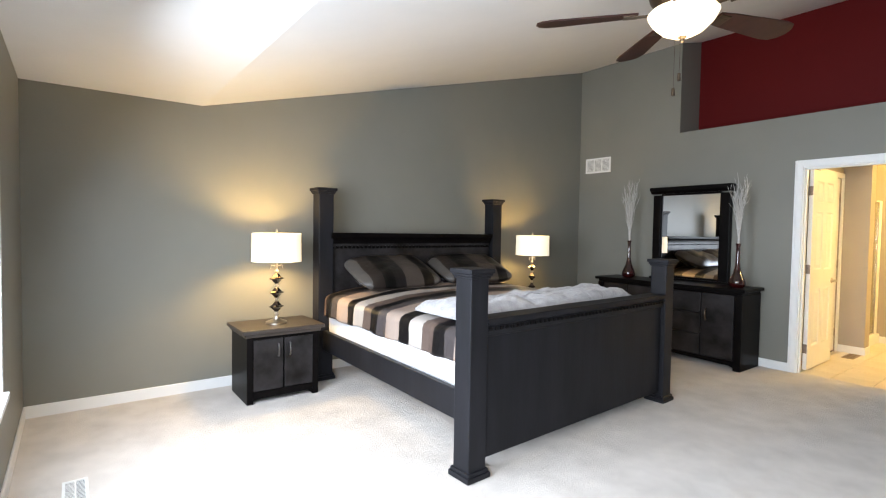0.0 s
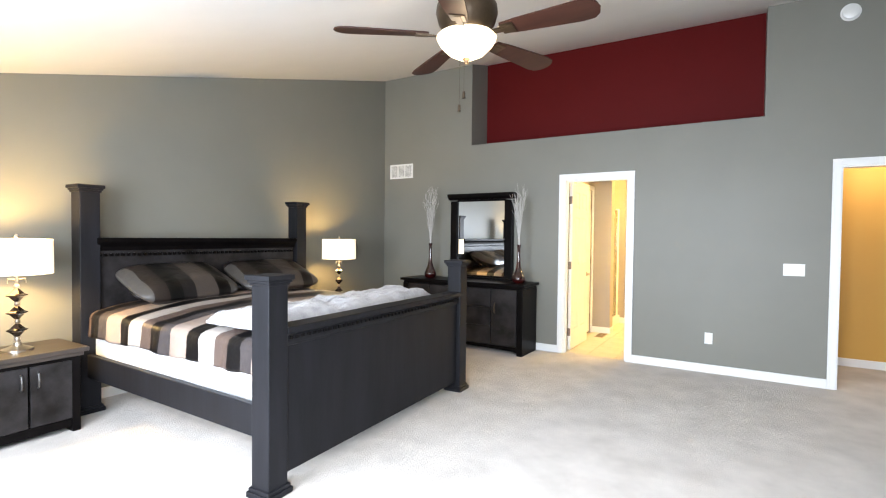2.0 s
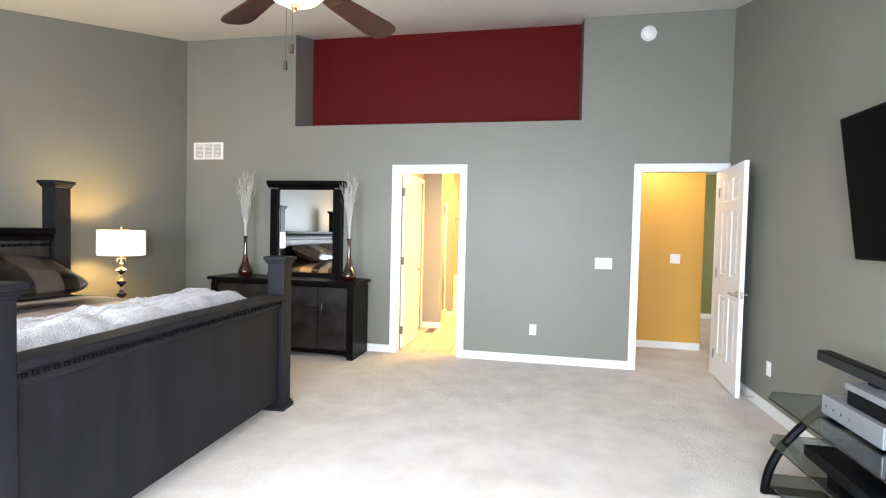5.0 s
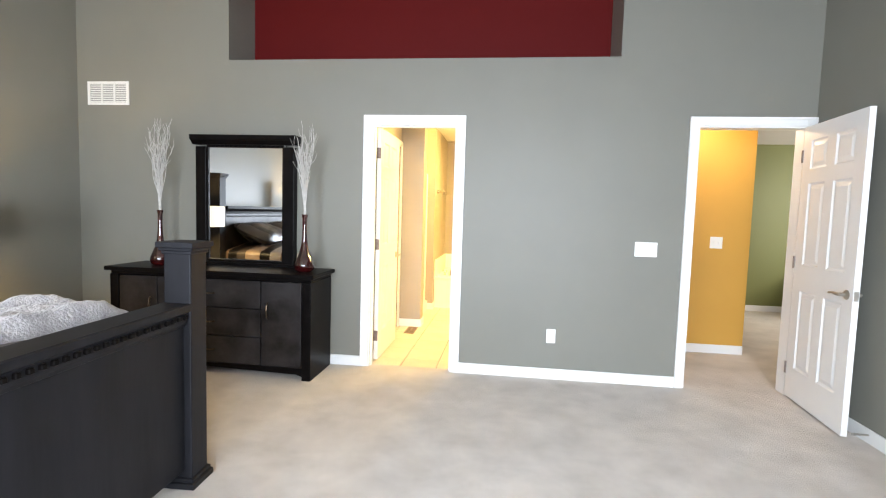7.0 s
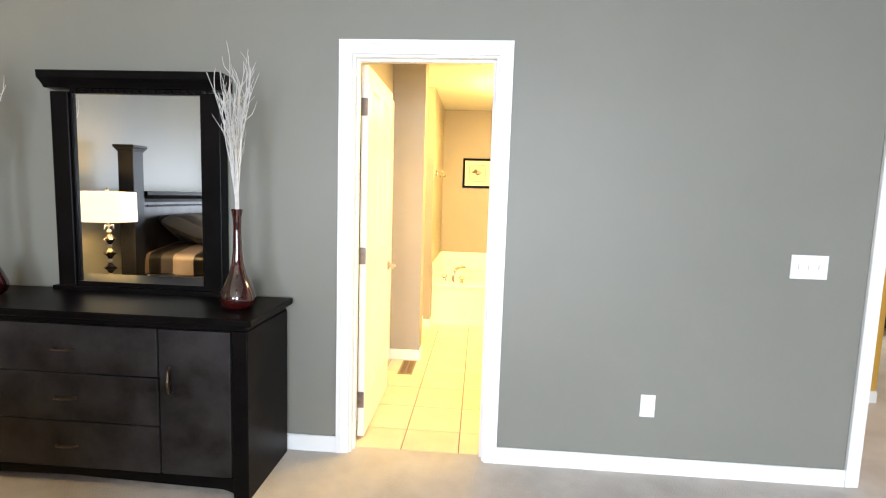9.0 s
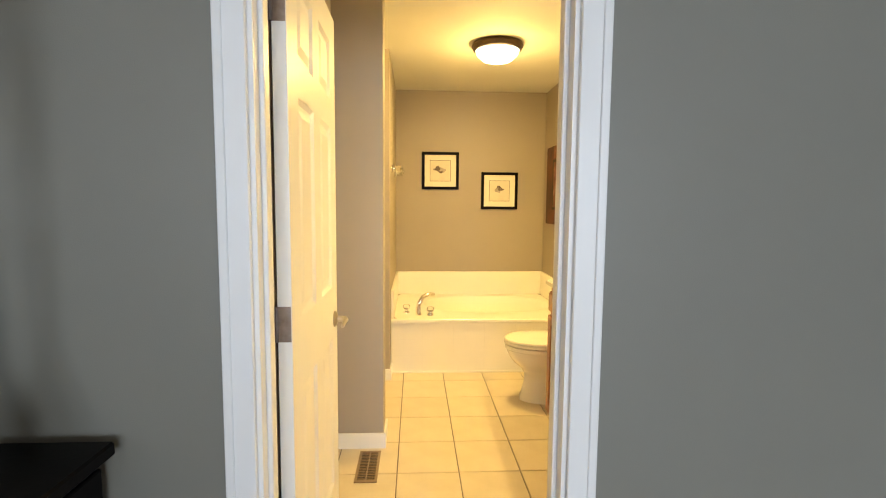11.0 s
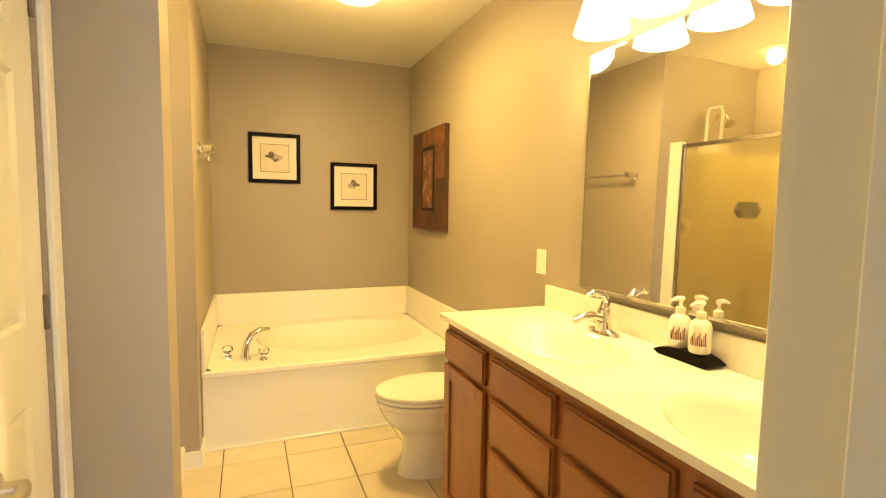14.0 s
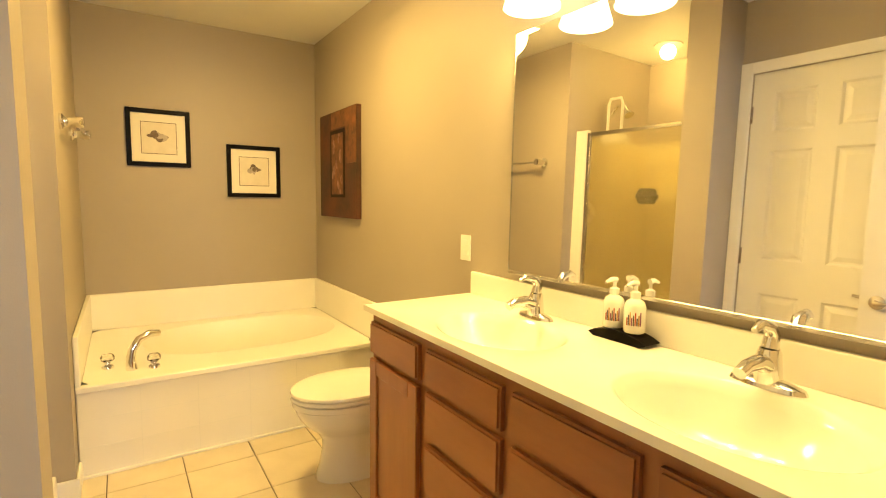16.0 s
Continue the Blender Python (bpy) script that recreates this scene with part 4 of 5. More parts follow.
# ---------------------------------------------------------------- toilet, facing -x
toilet = thing("toilet", (0.893, 2.18, 0), "white porcelain toilet with its lid down on the tile floor", "toilet")


def oval_loft(rows, n=32):
    """rows of (x centre, half length, half width, z)."""
    bm = bmesh.new()
    vs = [[bm.verts.new((cx + a * math.cos(2 * math.pi * i / n), b * math.sin(2 * math.pi * i / n), z)) for i in range(n)] for cx, a, b, z in rows]
    for p, q in zip(vs, vs[1:]):
        for i in range(n):
            bm.faces.new((p[i], p[(i + 1) % n], q[(i + 1) % n], q[i]))
    bm.faces.new(vs[0][::-1])
    bm.faces.new(vs[-1])
    bmesh.ops.recalc_face_normals(bm, faces=bm.faces[:])
    return bm


part("bowl", oval_loft([(0.03, 0.205, 0.112, 0), (0.03, 0.203, 0.110, 0.025), (0.032, 0.190, 0.098, 0.07), (0.034, 0.178, 0.090, 0.14), (0.034, 0.178, 0.092, 0.185), (0.025, 0.196, 0.118, 0.225), (0.008, 0.228, 0.155, 0.265), (0.0, 0.246, 0.172, 0.30), (-0.006, 0.256, 0.180, 0.335), (-0.008, 0.258, 0.181, 0.355), (-0.01, 0.266, 0.187, 0.362), (-0.01, 0.268, 0.188, 0.385), (-0.01, 0.25, 0.17, 0.39)], 48), M_PORC, toilet, "", True)
# black ovals that paint the shade in the seams below seat and lid
part("rim_shade", oval_loft([(-0.01, 0.258, 0.178, 0.388), (-0.01, 0.258, 0.178, 0.396)], 48), M_SHADOWGAP, toilet)
part("lid_shade", oval_loft([(-0.012, 0.262, 0.181, 0.408), (-0.012, 0.262, 0.181, 0.418)], 48), M_SHADOWGAP, toilet)
part("seat", oval_loft([(-0.012, 0.268, 0.187, 0.392), (-0.012, 0.274, 0.192, 0.397), (-0.012, 0.274, 0.192, 0.408), (-0.012, 0.268, 0.187, 0.412)]), M_PORC, toilet, "", True)
part("lid", oval_loft([(-0.012, 0.268, 0.186, 0.414), (-0.012, 0.273, 0.191, 0.419), (-0.012, 0.270, 0.188, 0.429), (-0.012, 0.22, 0.15, 0.436), (-0.012, 0.1, 0.07, 0.438)]), M_PORC, toilet, "closed oval lid", True)
part("tank", bb(0.215, 0.415, -0.23, 0.23, 0.37, 0.70, 0.025, 3), M_PORC, toilet, "", True)
part("tank_lid", bb(0.205, 0.42, -0.24, 0.24, 0.70, 0.735, 0.01), M_PORC, toilet)
part("tank_foot", bb(0.16, 0.36, -0.12, 0.12, 0.0, 0.38, 0.03, 3), M_PORC, toilet, "", True)

# ---------------------------------------------------------------- vanity
VX, VY0, VY1, VH = 0.80, 0.135, 1.745, 0.866
van = thing("vanity_cabinet", (0, 0, 0), "cinnamon stained maple double vanity with many drawers", "cabinet")
part("carcass", boxes((VX + 0.02, BE - 0.002, VY0, VY1, 0.09, 0.70), (VX + 0.02, BE - 0.002, VY1 - 0.018, VY1, 0.70, VH), (VX + 0.02, BE - 0.002, VY0, VY0 + 0.018, 0.70, VH), (VX + 0.08, BE - 0.002, VY0 + 0.01, VY1 - 0.01, 0, 0.09)), M_MAPLE, van)
part("face_frame", bb(VX, VX + 0.02, VY0, VY1, 0.09, VH, 0.002), M_MAPLE, van)
COLS = ((1.735, 1.385), (1.335, 0.975), (0.935, 0.585), (0.545, 0.16))


def front(name, y0, y1, z0, z1, kind):
    y0, y1 = min(y0, y1), max(y0, y1)
    bm = bmesh.new()
    if kind == "door":
        r = 0.055
        for b in ((y0, y0 + r, z0, z1), (y1 - r, y1, z0, z1), (y0 + r, y1 - r, z0, z0 + r), (y0 + r, y1 - r, z1 - r, z1)):
            box(bm, VX - 0.02, VX - 0.001, *b)
        bmesh.ops.bevel(bm, geom=bm.edges[:], offset=0.003, segments=1, affect="EDGES")
        d = part("door", bm, M_MAPLE, van)
        part("panel", bb(VX - 0.012, VX - 0.001, y0 + r, y1 - r, z0 + r, z1 - r), M_MAPLE, d)
        return d
    box(bm, VX - 0.02, VX - 0.001, y0, y1, z0, z1)
    bmesh.ops.bevel(bm, geom=[e for e in bm.edges if all(v.co.x < VX - 0.015 for v in e.verts)], offset=0.007, segments=2, affect="EDGES")
    return part("drawer", bm, M_MAPLE_H, van)


for k, (ya, yb) in enumerate(COLS):
    front("drawer", ya, yb, 0.712, 0.828, "drawer")
    if k in (0, 3):
        front("door", ya, yb, 0.115, 0.69, "door")
    else:
        for z0, z1 in ((0.545, 0.690), (0.365, 0.520), (0.115, 0.340)):
            front("drawer", ya, yb, z0, z1, "drawer")


def countertop():
    """A slab with two oval basins moulded into it."""
    x0, x1, y0, y1, z = 0.775, BE - 0.002, VY0 - 0.012, 1.77, 0.885
    bm = bmesh.new()
    n = 48
    for yc, ya, yb in ((1.25, 0.95 - 0.04, y1), (0.54, y0, 0.91)):
        cx = 1.02
        def rect(a):
            c, s = math.cos(a), math.sin(a)
            kx = (x1 - cx) / c if c > 1e-6 else ((x0 - cx) / c if c < -1e-6 else 1e9)
            ky = (yb - yc) / s if s > 1e-6 else ((ya - yc) / s if s < -1e-6 else 1e9)
            k = min(kx, ky)
            return (cx + c * k, yc + s * k)
        angs = sorted([2 * math.pi * i / n for i in range(n)] + [math.atan2(yy - yc, xx - cx) % (2 * math.pi) for xx in (x0, x1) for yy in (ya, yb)])
        rings = [[(*rect(a), z) for a in angs]]
        for fx, fy, dz in ((0.185, 0.245, 0.0), (0.175, 0.235, -0.004), (0.16, 0.215, -0.03), (0.13, 0.18, -0.085), (0.08, 0.11, -0.125), (0.02, 0.025, -0.135)):
            rings.append([(cx - 0.02 + fx * math.cos(a), yc + fy * math.sin(a), z + dz) for a in angs])
        vs = [[bm.verts.new(p) for p in r] for r in rings]
        m = len(angs)
        for p, q in zip(vs, vs[1:]):
            for i in range(m):
                bm.faces.new((p[i], p[(i + 1) % m], q[(i + 1) % m], q[i]))
        bm.faces.new(vs[-1])
    for f in bm.faces:
        f.normal_update()
        if f.normal.z < 0:
            f.normal_flip()
    box(bm, x0 - 0.004, x0 + 0.004, y0, y1, VH, z + 0.002)
    box(bm, x0, x1, y1 - 0.006, y1, VH, z + 0.002)
    return bm


ct = tagged(new("countertop", mesh_of("countertop", countertop(), M_COUNTER, True)), "creamy white cultured marble vanity top with two moulded basins", "countertop")
part("backsplash", bb(BE - 0.022, BE - 0.001, VY0, 1.77, 0.884, 0.98, 0.004), M_COUNTER, ct)
for yc in (1.25, 0.54):
    part("drain", lathe([(0, 0.752), (0.02, 0.752), (0.018, 0.757), (0, 0.757)], 16, (1.0, yc, 0)), M_CHROME, ct)


def basin_faucet(y):
    f = thing("basin_faucet", (1.205, y, 0.885), "chrome single-lever basin faucet on the vanity top", "faucet", "vanity faucets")
    part("deck_plate", lathe([(0, 0), (0.03, 0), (0.028, 0.01), (0.018, 0.018), (0, 0.02)], 28, squash=(1.0, 2.7)), M_CHROME, f, "", True)
    b = lathe([(0.03, 0.01), (0.027, 0.04), (0.024, 0.075), (0.02, 0.085), (0, 0.09)], 20)
    part("body", b, M_CHROME, f, "", True)
    s = bmesh.new()
    tube(s, [(-0.005, 0, 0.045), (-0.05, 0, 0.062), (-0.10, 0, 0.060), (-0.125, 0, 0.050)], [0.021, 0.018, 0.015, 0.014], 12)
    part("spout", s, M_CHROME, f, "", True)
    l = bmesh.new()
    tube(l, [(0.0, 0, 0.085), (0.006, 0, 0.115), (-0.01, 0, 0.135), (-0.05, 0, 0.145), (-0.075, 0, 0.135)], [0.018, 0.016, 0.015, 0.011, 0.007], 12)
    part("lever", l, M_CHROME, f, "", True)


basin_faucet(1.30)
basin_faucet(0.565)

tray = thing("soap_tray", (1.232, 0.965, 0.885), "dark wooden boat-shaped tray on the vanity top", "tray")
part("tray_body", extrude_profile([(-0.10, 0.010), (-0.08, 0.0), (0, 0.0), (0.08, 0.0), (0.10, 0.010), (0.075, 0.022), (0.035, 0.031), (0, 0.034), (-0.035, 0.031), (-0.075, 0.022)], -0.034, 0.034, "x"), M_BLACK, tray)


def pump_bottle(at):
    p = thing("pump_bottle", at, "white lotion pump bottle with striped label in a tray", "bottle", "pump bottles")
    part("bottle", lathe([(0.0, 0), (0.027, 0), (0.030, 0.005), (0.030, 0.075), (0.025, 0.088), (0.012, 0.097), (0.012, 0.105), (0, 0.105)], 24), M_PUMP, p, "", True)
    part("collar", lathe([(0.014, 0.099), (0.014, 0.115), (0.005, 0.12), (0.0045, 0.138), (0, 0.138)], 16), M_PUMP, p)
    h = bmesh.new()
    tube(h, [(0.005, 0, 0.140), (-0.016, 0, 0.143), (-0.040, 0, 0.136)], [0.009, 0.007, 0.004], 8)
    part("pump_head", h, M_PUMP, p)
    for i in range(9):
        a = radians(175 + i * 9)
        s = bb(-0.0012, 0.0012, -0.0012, 0.0012, 0.024, 0.046 + 0.008 * (i % 3))
        bmesh.ops.translate(s, vec=(0.0303 * math.cos(a), 0.0303 * math.sin(a), 0), verts=s.verts[:])
        part("label_bar", s, STRIPES[i % 5], p)


STRIPES = [material("label_ink", c, 0.5) for c in ((0.45, 0.08, 0.05), (0.08, 0.06, 0.12), (0.5, 0.25, 0.05), (0.25, 0.08, 0.2), (0.1, 0.1, 0.1))]
pump_bottle((1.232, 1.0, 0.917))
pump_bottle((1.232, 0.928, 0.917))

# wall mirror over the vanity
vm = thing("vanity_mirror", (BE, 0.9, 1.0), "large frameless mirror on the wall over the vanity", "mirror")
part("mirror_glass", bb(-0.006, -0.001, -0.72, 0.612, 0.02, 0.895), M_MIRROR, vm)
vm.matrix_basis = vm.matrix_basis @ pose(-0.018, 0, 0, 0, 0.6, 0.5)
part("edge_channel", boxes((-0.010, -0.001, -0.72, 0.612, 0.008, 0.02), (-0.008, -0.001, 0.612, 0.616, 0.02, 0.895), bevel=0.001), M_ALU, vm)

vl = thing("vanity_light", (BE, 0.955, 2.12), "four-light vanity fixture with lit glass bells above the mirror", "light fixture")
part("backplate", bb(-0.03, -0.001, -0.43, 0.43, -0.05, 0.05, 0.01), M_NICKEL, vl)
for dy in (-0.345, -0.115, 0.115, 0.345):
    ar = bmesh.new()
    tube(ar, [(-0.02, dy, 0.0), (-0.09, dy, 0.02), (-0.14, dy, -0.01), (-0.145, dy, -0.05)], 0.010, 10)
    a = part("arm", ar, M_NICKEL, vl)
    part("bell_shade", shell([(0.026, -0.05), (0.044, -0.07), (0.061, -0.12), (0.076, -0.175), (0.091, -0.222), (0.088, -0.222), (0.072, -0.175), (0.053, -0.11)], 28, (-0.145, dy, 0)), M_BELL, a, "glowing bell glass shade", True)

dl = thing("dome_light", (0.56, 2.40, CB), "lit flush dome lamp with a bronze rim on the ceiling", "ceiling light")
part("rim", lathe([(0.0, 0), (0.17, 0), (0.178, -0.02), (0.165, -0.045), (0.15, -0.05), (0, -0.05)], 40), M_BRONZE, dl, "bronze rim", True)
part("glass", lathe([(0.15, -0.048), (0.14, -0.075), (0.10, -0.11), (0.05, -0.125), (0, -0.128)], 40), M_DOME, dl, "glowing frosted glass", True)
rl = thing("recessed_light", (-0.75, 2.2, CB), "lit recessed downlight in the shower ceiling", "ceiling light")
part("ring", lathe([(0.065, 0), (0.095, 0), (0.092, -0.008), (0.065, -0.006)], 32), M_PLASTIC, rl)
part("lens", lathe([(0.0, -0.003), (0.066, -0.003), (0.066, -0.001), (0, -0.001)], 32), M_DOME, rl)


def picture(at, w, h, label, seed):
    p = thing("framed_picture", at, label, "picture", "framed sketches above the tub")
    f = 0.028
    part("frame", boxes((-w / 2, -w / 2 + f, -0.022, 0, -h / 2, h / 2), (w / 2 - f, w / 2, -0.022, 0, -h / 2, h / 2), (-w / 2 + f, w / 2 - f, -0.022, 0, -h / 2, -h / 2 + f), (-w / 2 + f, w / 2 - f, -0.022, 0, h / 2 - f, h / 2), bevel=0.003), M_BLACK, p, "black moulded frame")
    part("mat_board", bb(-w / 2 + f, w / 2 - f, -0.010, -0.002, -h / 2 + f, h / 2 - f), M_MAT, p)
    q = w * 0.27
    part("inner_border", bb(-q - 0.004, q + 0.004, -0.0115, -0.0102, -q - 0.004, q + 0.004), M_INK, p)
    pp = part("sketch", bb(-q, q, -0.013, -0.0117, -q, q), M_PAPER, p)
    rnd = random.Random(seed)
    for i in range(13):
        a, r = rnd.uniform(0, 6.28), rnd.uniform(0.0, 0.045)
        b = bmesh.new()
        bmesh.ops.create_circle(b, cap_ends=True, segments=10, radius=1)
        m = Matrix.Translation((r * math.cos(a), -0.0134 - 0.0001 * i, 0.014 + 0.6 * r * math.sin(a))) @ Matrix.Rotation(a, 4, "Y") @ Matrix.Diagonal((rnd.uniform(0.014, 0.03), 1, rnd.uniform(0.009, 0.02), 1)) @ Matrix.Rotation(radians(90), 4, "X")
        bmesh.ops.transform(b, matrix=m, verts=b.verts[:])
        part("brush_stroke", b, (M_INK, SOFTINK)[i % 2], pp)
    return p


SOFTINK = material("faded_ink", (0.48, 0.42, 0.38), 0.8, var=0.3, scale=30)
picture((0.245, BN, 1.657), 0.365, 0.365, "black-framed sepia flower sketch with cream mat", 2)
picture((0.834, BN, 1.466), 0.365, 0.365, "black-framed sepia blossom sketch hanging lower", 9)

cv = thing("canvas_painting", (BE, 3.30, 1.51), "dark brown and red abstract canvas on the greige wall", "painting")
part("canvas", bb(-0.035, -0.001, -0.33, 0.33, -0.355, 0.355, 0.003), M_CANVAS, cv)
part("inner_panel", bb(-0.0362, -0.0345, -0.14, 0.12, -0.22, 0.23), M_BLACK, cv)
part("inner_field", bb(-0.0372, -0.0362, -0.115, 0.095, -0.20, 0.205), M_CANVAS2, cv)
part("amber_band", boxes((-0.0365, -0.0345, -0.33, -0.16, 0.0, 0.35), (-0.0365, -0.0345, -0.16, 0.10, 0.24, 0.35)), M_CANVAS2, cv)
_r = random.Random(4)
for i in range(11):
    pb = bmesh.new()
    bmesh.ops.create_uvsphere(pb, u_segments=10, v_segments=6, radius=1)
    bmesh.ops.transform(pb, matrix=Matrix.Translation((-0.0375, _r.uniform(-0.10, 0.08), -0.17 + i * 0.034)) @ Matrix.Rotation(_r.uniform(-0.6, 0.6), 4, "X") @ Matrix.Diagonal((0.003, 0.02, 0.032, 1)), verts=pb.verts[:])
    part("petal", pb, M_PETAL, cv)

# towel bar, shower
tb = thing("towel_bar", (BW, 3.07, 1.60), "chrome towel bar on the greige wall", "towel bar")
for s in (-1, 1):
    pm = lathe([(0, 0), (0.034, 0), (0.034, 0.010), (0.022, 0.018), (0.018, 0.05), (0.024, 0.06), (0.024, 0.086), (0, 0.09)], 18)
    bmesh.ops.transform(pm, matrix=pose(0, s * 0.28, 0, 0, 90, 0), verts=pm.verts[:])
    part("bracket", pm, M_CHROME, tb, "", True)
_bm = bmesh.new()
tube(_bm, [(0.065, -0.29, 0), (0.065, 0.29, 0)], 0.009, 12)
part("bar", _bm, M_CHROME, tb, "", True)

sw = thing("shower_stall", (BW - 0.125, (S1b + S2a) / 2, 0), "fibreglass shower stall with a framed hammered glass door", "shower")
_hw2 = (S2a - S1b) / 2
M_FIBRE = material("cream_fibreglass", (0.78, 0.70, 0.42), 0.3, var=0.05)
part("liner", boxes((-0.805, -0.785, -_hw2, _hw2, 0, 1.79), (-0.785, 0, -_hw2, -_hw2 + 0.02, 0, 1.79), (-0.785, 0, _hw2 - 0.02, _hw2, 0, 1.79), (-0.785, 0.0, -_hw2 + 0.02, _hw2 - 0.02, 0, 0.08)), M_FIBRE, sw)
part("curb", bb(-0.02, 0.06, -_hw2, _hw2, 0, 0.12, 0.01), M_ACRYL, sw)
part("jamb", boxes((-0.01, 0.03, _hw2 - 0.10, _hw2 - 0.001, 0.12, 1.82), (-0.01, 0.03, -_hw2 + 0.001, -_hw2 + 0.035, 0.12, 1.82), bevel=0.004), M_ACRYL, sw)
dd = part("door", boxes((0.0, 0.025, _hw2 - 0.125, _hw2 - 0.10, 0.12, 1.80), (0.0, 0.025, -_hw2 + 0.035, -_hw2 + 0.06, 0.12, 1.80), (0.0, 0.025, -_hw2 + 0.06, _hw2 - 0.125, 1.775, 1.80), (0.0, 0.025, -_hw2 + 0.06, _hw2 - 0.125, 0.12, 0.145), bevel=0.002), M_ALU, sw, "aluminium framed door")
part("pane", bb(0.010, 0.016, -_hw2 + 0.06, _hw2 - 0.125, 0.145, 1.775), M_FROST, dd, "hammered frosted glass")
hd = bmesh.new()
tube(hd, [(-0.30, _hw2 - 0.02, 1.96), (-0.30, _hw2 - 0.09, 2.03), (-0.28, _hw2 - 0.17, 2.02), (-0.27, _hw2 - 0.20, 1.97)], 0.011, 10)
tube(hd, [(-0.27, _hw2 - 0.20, 1.975), (-0.265, _hw2 - 0.22, 1.945)], [0.018, 0.035], 14)
part("shower_head", hd, M_CHROME, sw, "", True)
vv = lathe([(0, 0), (0.08, 0), (0.075, 0.012), (0.03, 0.02), (0.03, 0.05), (0, 0.052)], 24)
bmesh.ops.transform(vv, matrix=pose(-0.11, _hw2 - 0.02, 1.24, 90, 0, 0), verts=vv.verts[:])
part("mixer_valve", vv, M_CHROME, sw, "", True)
cad = thing("shower_caddy", (BW - 0.39, S2a - 0.10, 1.76), "white wire caddy hanging from the shower arm", "caddy")
cb = bmesh.new()
tube(cb, [(0, 0.06, 0.0), (0, 0.06, 0.28), (0, 0.045, 0.32), (0, -0.045, 0.32), (0, -0.06, 0.28), (0, -0.06, 0.0)], 0.010, 8)
part("hoop", cb, M_PLASTIC, cad)
part("basket", boxes((-0.05, 0.05, -0.09, 0.07, 0.0, 0.012), (-0.05, -0.04, -0.09, 0.07, 0.012, 0.06), (0.04, 0.05, -0.09, 0.07, 0.012, 0.06)), M_PLASTIC, cad)
pf = lathe([(0, 0), (0.05, 0), (0.075, 0.05), (0.05, 0.10), (0, 0.10)], 16)
solid("bath_pouf", pf, material("dark_mesh_pouf", (0.11, 0.11, 0.07), 0.9, var=0.5, scale=40, bump=0.6, bscale=80), "dark mesh bath pouf hanging in the shower", "sponge", smooth=True, at=pose(BW - 0.205, 2.05, 1.31))


# ---------------------------------------------------------------- plates, registers, detector
def plate(name, at, w, h, rz, label, category, holes=(), toggles=()):
    """Wall plate, facing local -y."""
    p = thing(name, at, label, category, rz=rz)
    part("cover", bb(-w / 2, w / 2, -0.006, 0, -h / 2, h / 2, 0.002), M_PLASTIC, p)
    for x, z in holes:
        part("socket", bb(x - 0.015, x + 0.015, -0.0085, -0.005, z - 0.013, z + 0.013, 0.002), M_TRIM, p)
    for x, z in toggles:
        part("toggle", bb(x - 0.006, x + 0.006, -0.014, -0.005, z - 0.012, z + 0.012, 0.002), M_TRIM, p)
    return p


plate("switch_plate", (1.85, 0, 1.076), 0.168, 0.114, 0, "white triple toggle switch plate on the taupe wall", "switch", toggles=((-0.046, 0), (0, 0), (0.046, 0)))
plate("outlet", (1.157, 0, 0.350), 0.072, 0.114, 0, "white duplex outlet on the taupe wall", "outlet", holes=((0, 0.022), (0, -0.022)))
plate("outlet", (XE, -1.02, 0.345), 0.072, 0.114, -90, "white duplex outlet on the television wall", "outlet", holes=((0, 0.022), (0, -0.022)))
plate("outlet", (BE, 1.835, 1.076), 0.072, 0.112, -90, "white duplex outlet beside the vanity mirror", "outlet", holes=((0, 0.022), (0, -0.022)))
plate("switch_plate", (2.82, 1.15, 1.10), 0.115, 0.114, 0, "white double switch plate on the ochre wall", "switch", toggles=((-0.023, 0), (0.023, 0)))

rg = thing("wall_register", (-2.72, 0, 2.268), "white three-panel return air grille high on the wall", "vent")
part("grille_frame", boxes((-0.197, 0.197, -0.008, 0, -0.1, -0.078), (-0.197, 0.197, -0.008, 0, 0.078, 0.1), (-0.197, -0.172, -0.008, 0, -0.078, 0.078), (0.172, 0.197, -0.008, 0, -0.078, 0.078), (-0.068, -0.052, -0.008, 0, -0.078, 0.078), (0.052, 0.068, -0.008, 0, -0.078, 0.078)), M_PLASTIC, rg)
# sheet on the solid wall, its grey stands for shade between the slats
part("slot_shade", bb(-0.172, 0.172, -0.002, -0.0005, -0.078, 0.078), material("grille_shade_grey", (0.30, 0.30, 0.29), 0.6), rg)
for x0, x1 in ((-0.170, -0.070), (-0.050, 0.050), (0.070, 0.170)):
    for i in range(10):
        z = -0.070 + i * 0.0155
        part("slat", bb(x0, x1, -0.0065, -0.0025, z - 0.0035, z + 0.0035), M_PLASTIC, rg)


def floor_register(at, rz, frame_mat, label):
    r = thing("floor_register", at, label, "vent", rz=rz)
    part("frame", boxes((-0.15, 0.15, -0.055, -0.042, 0, 0.006), (-0.15, 0.15, 0.042, 0.055, 0, 0.006), (-0.15, -0.135, -0.042, 0.042, 0, 0.006), (0.135, 0.15, -0.042, 0.042, 0, 0.006), (-0.135, 0.135, -0.003, 0.003, 0, 0.006)), frame_mat, r)
    # black sheet on the closed floor, paints the dark of the slots
    part("slot_shade", bb(-0.135, 0.135, -0.042, 0.042, 0.0005, 0.0015), M_SHADOWGAP, r)
    for i in range(18):
        x = -0.128 + i * 0.015
        part("slat", bb(x - 0.002, x + 0.002, -0.042, 0.042, 0.002, 0.005), frame_mat, r)


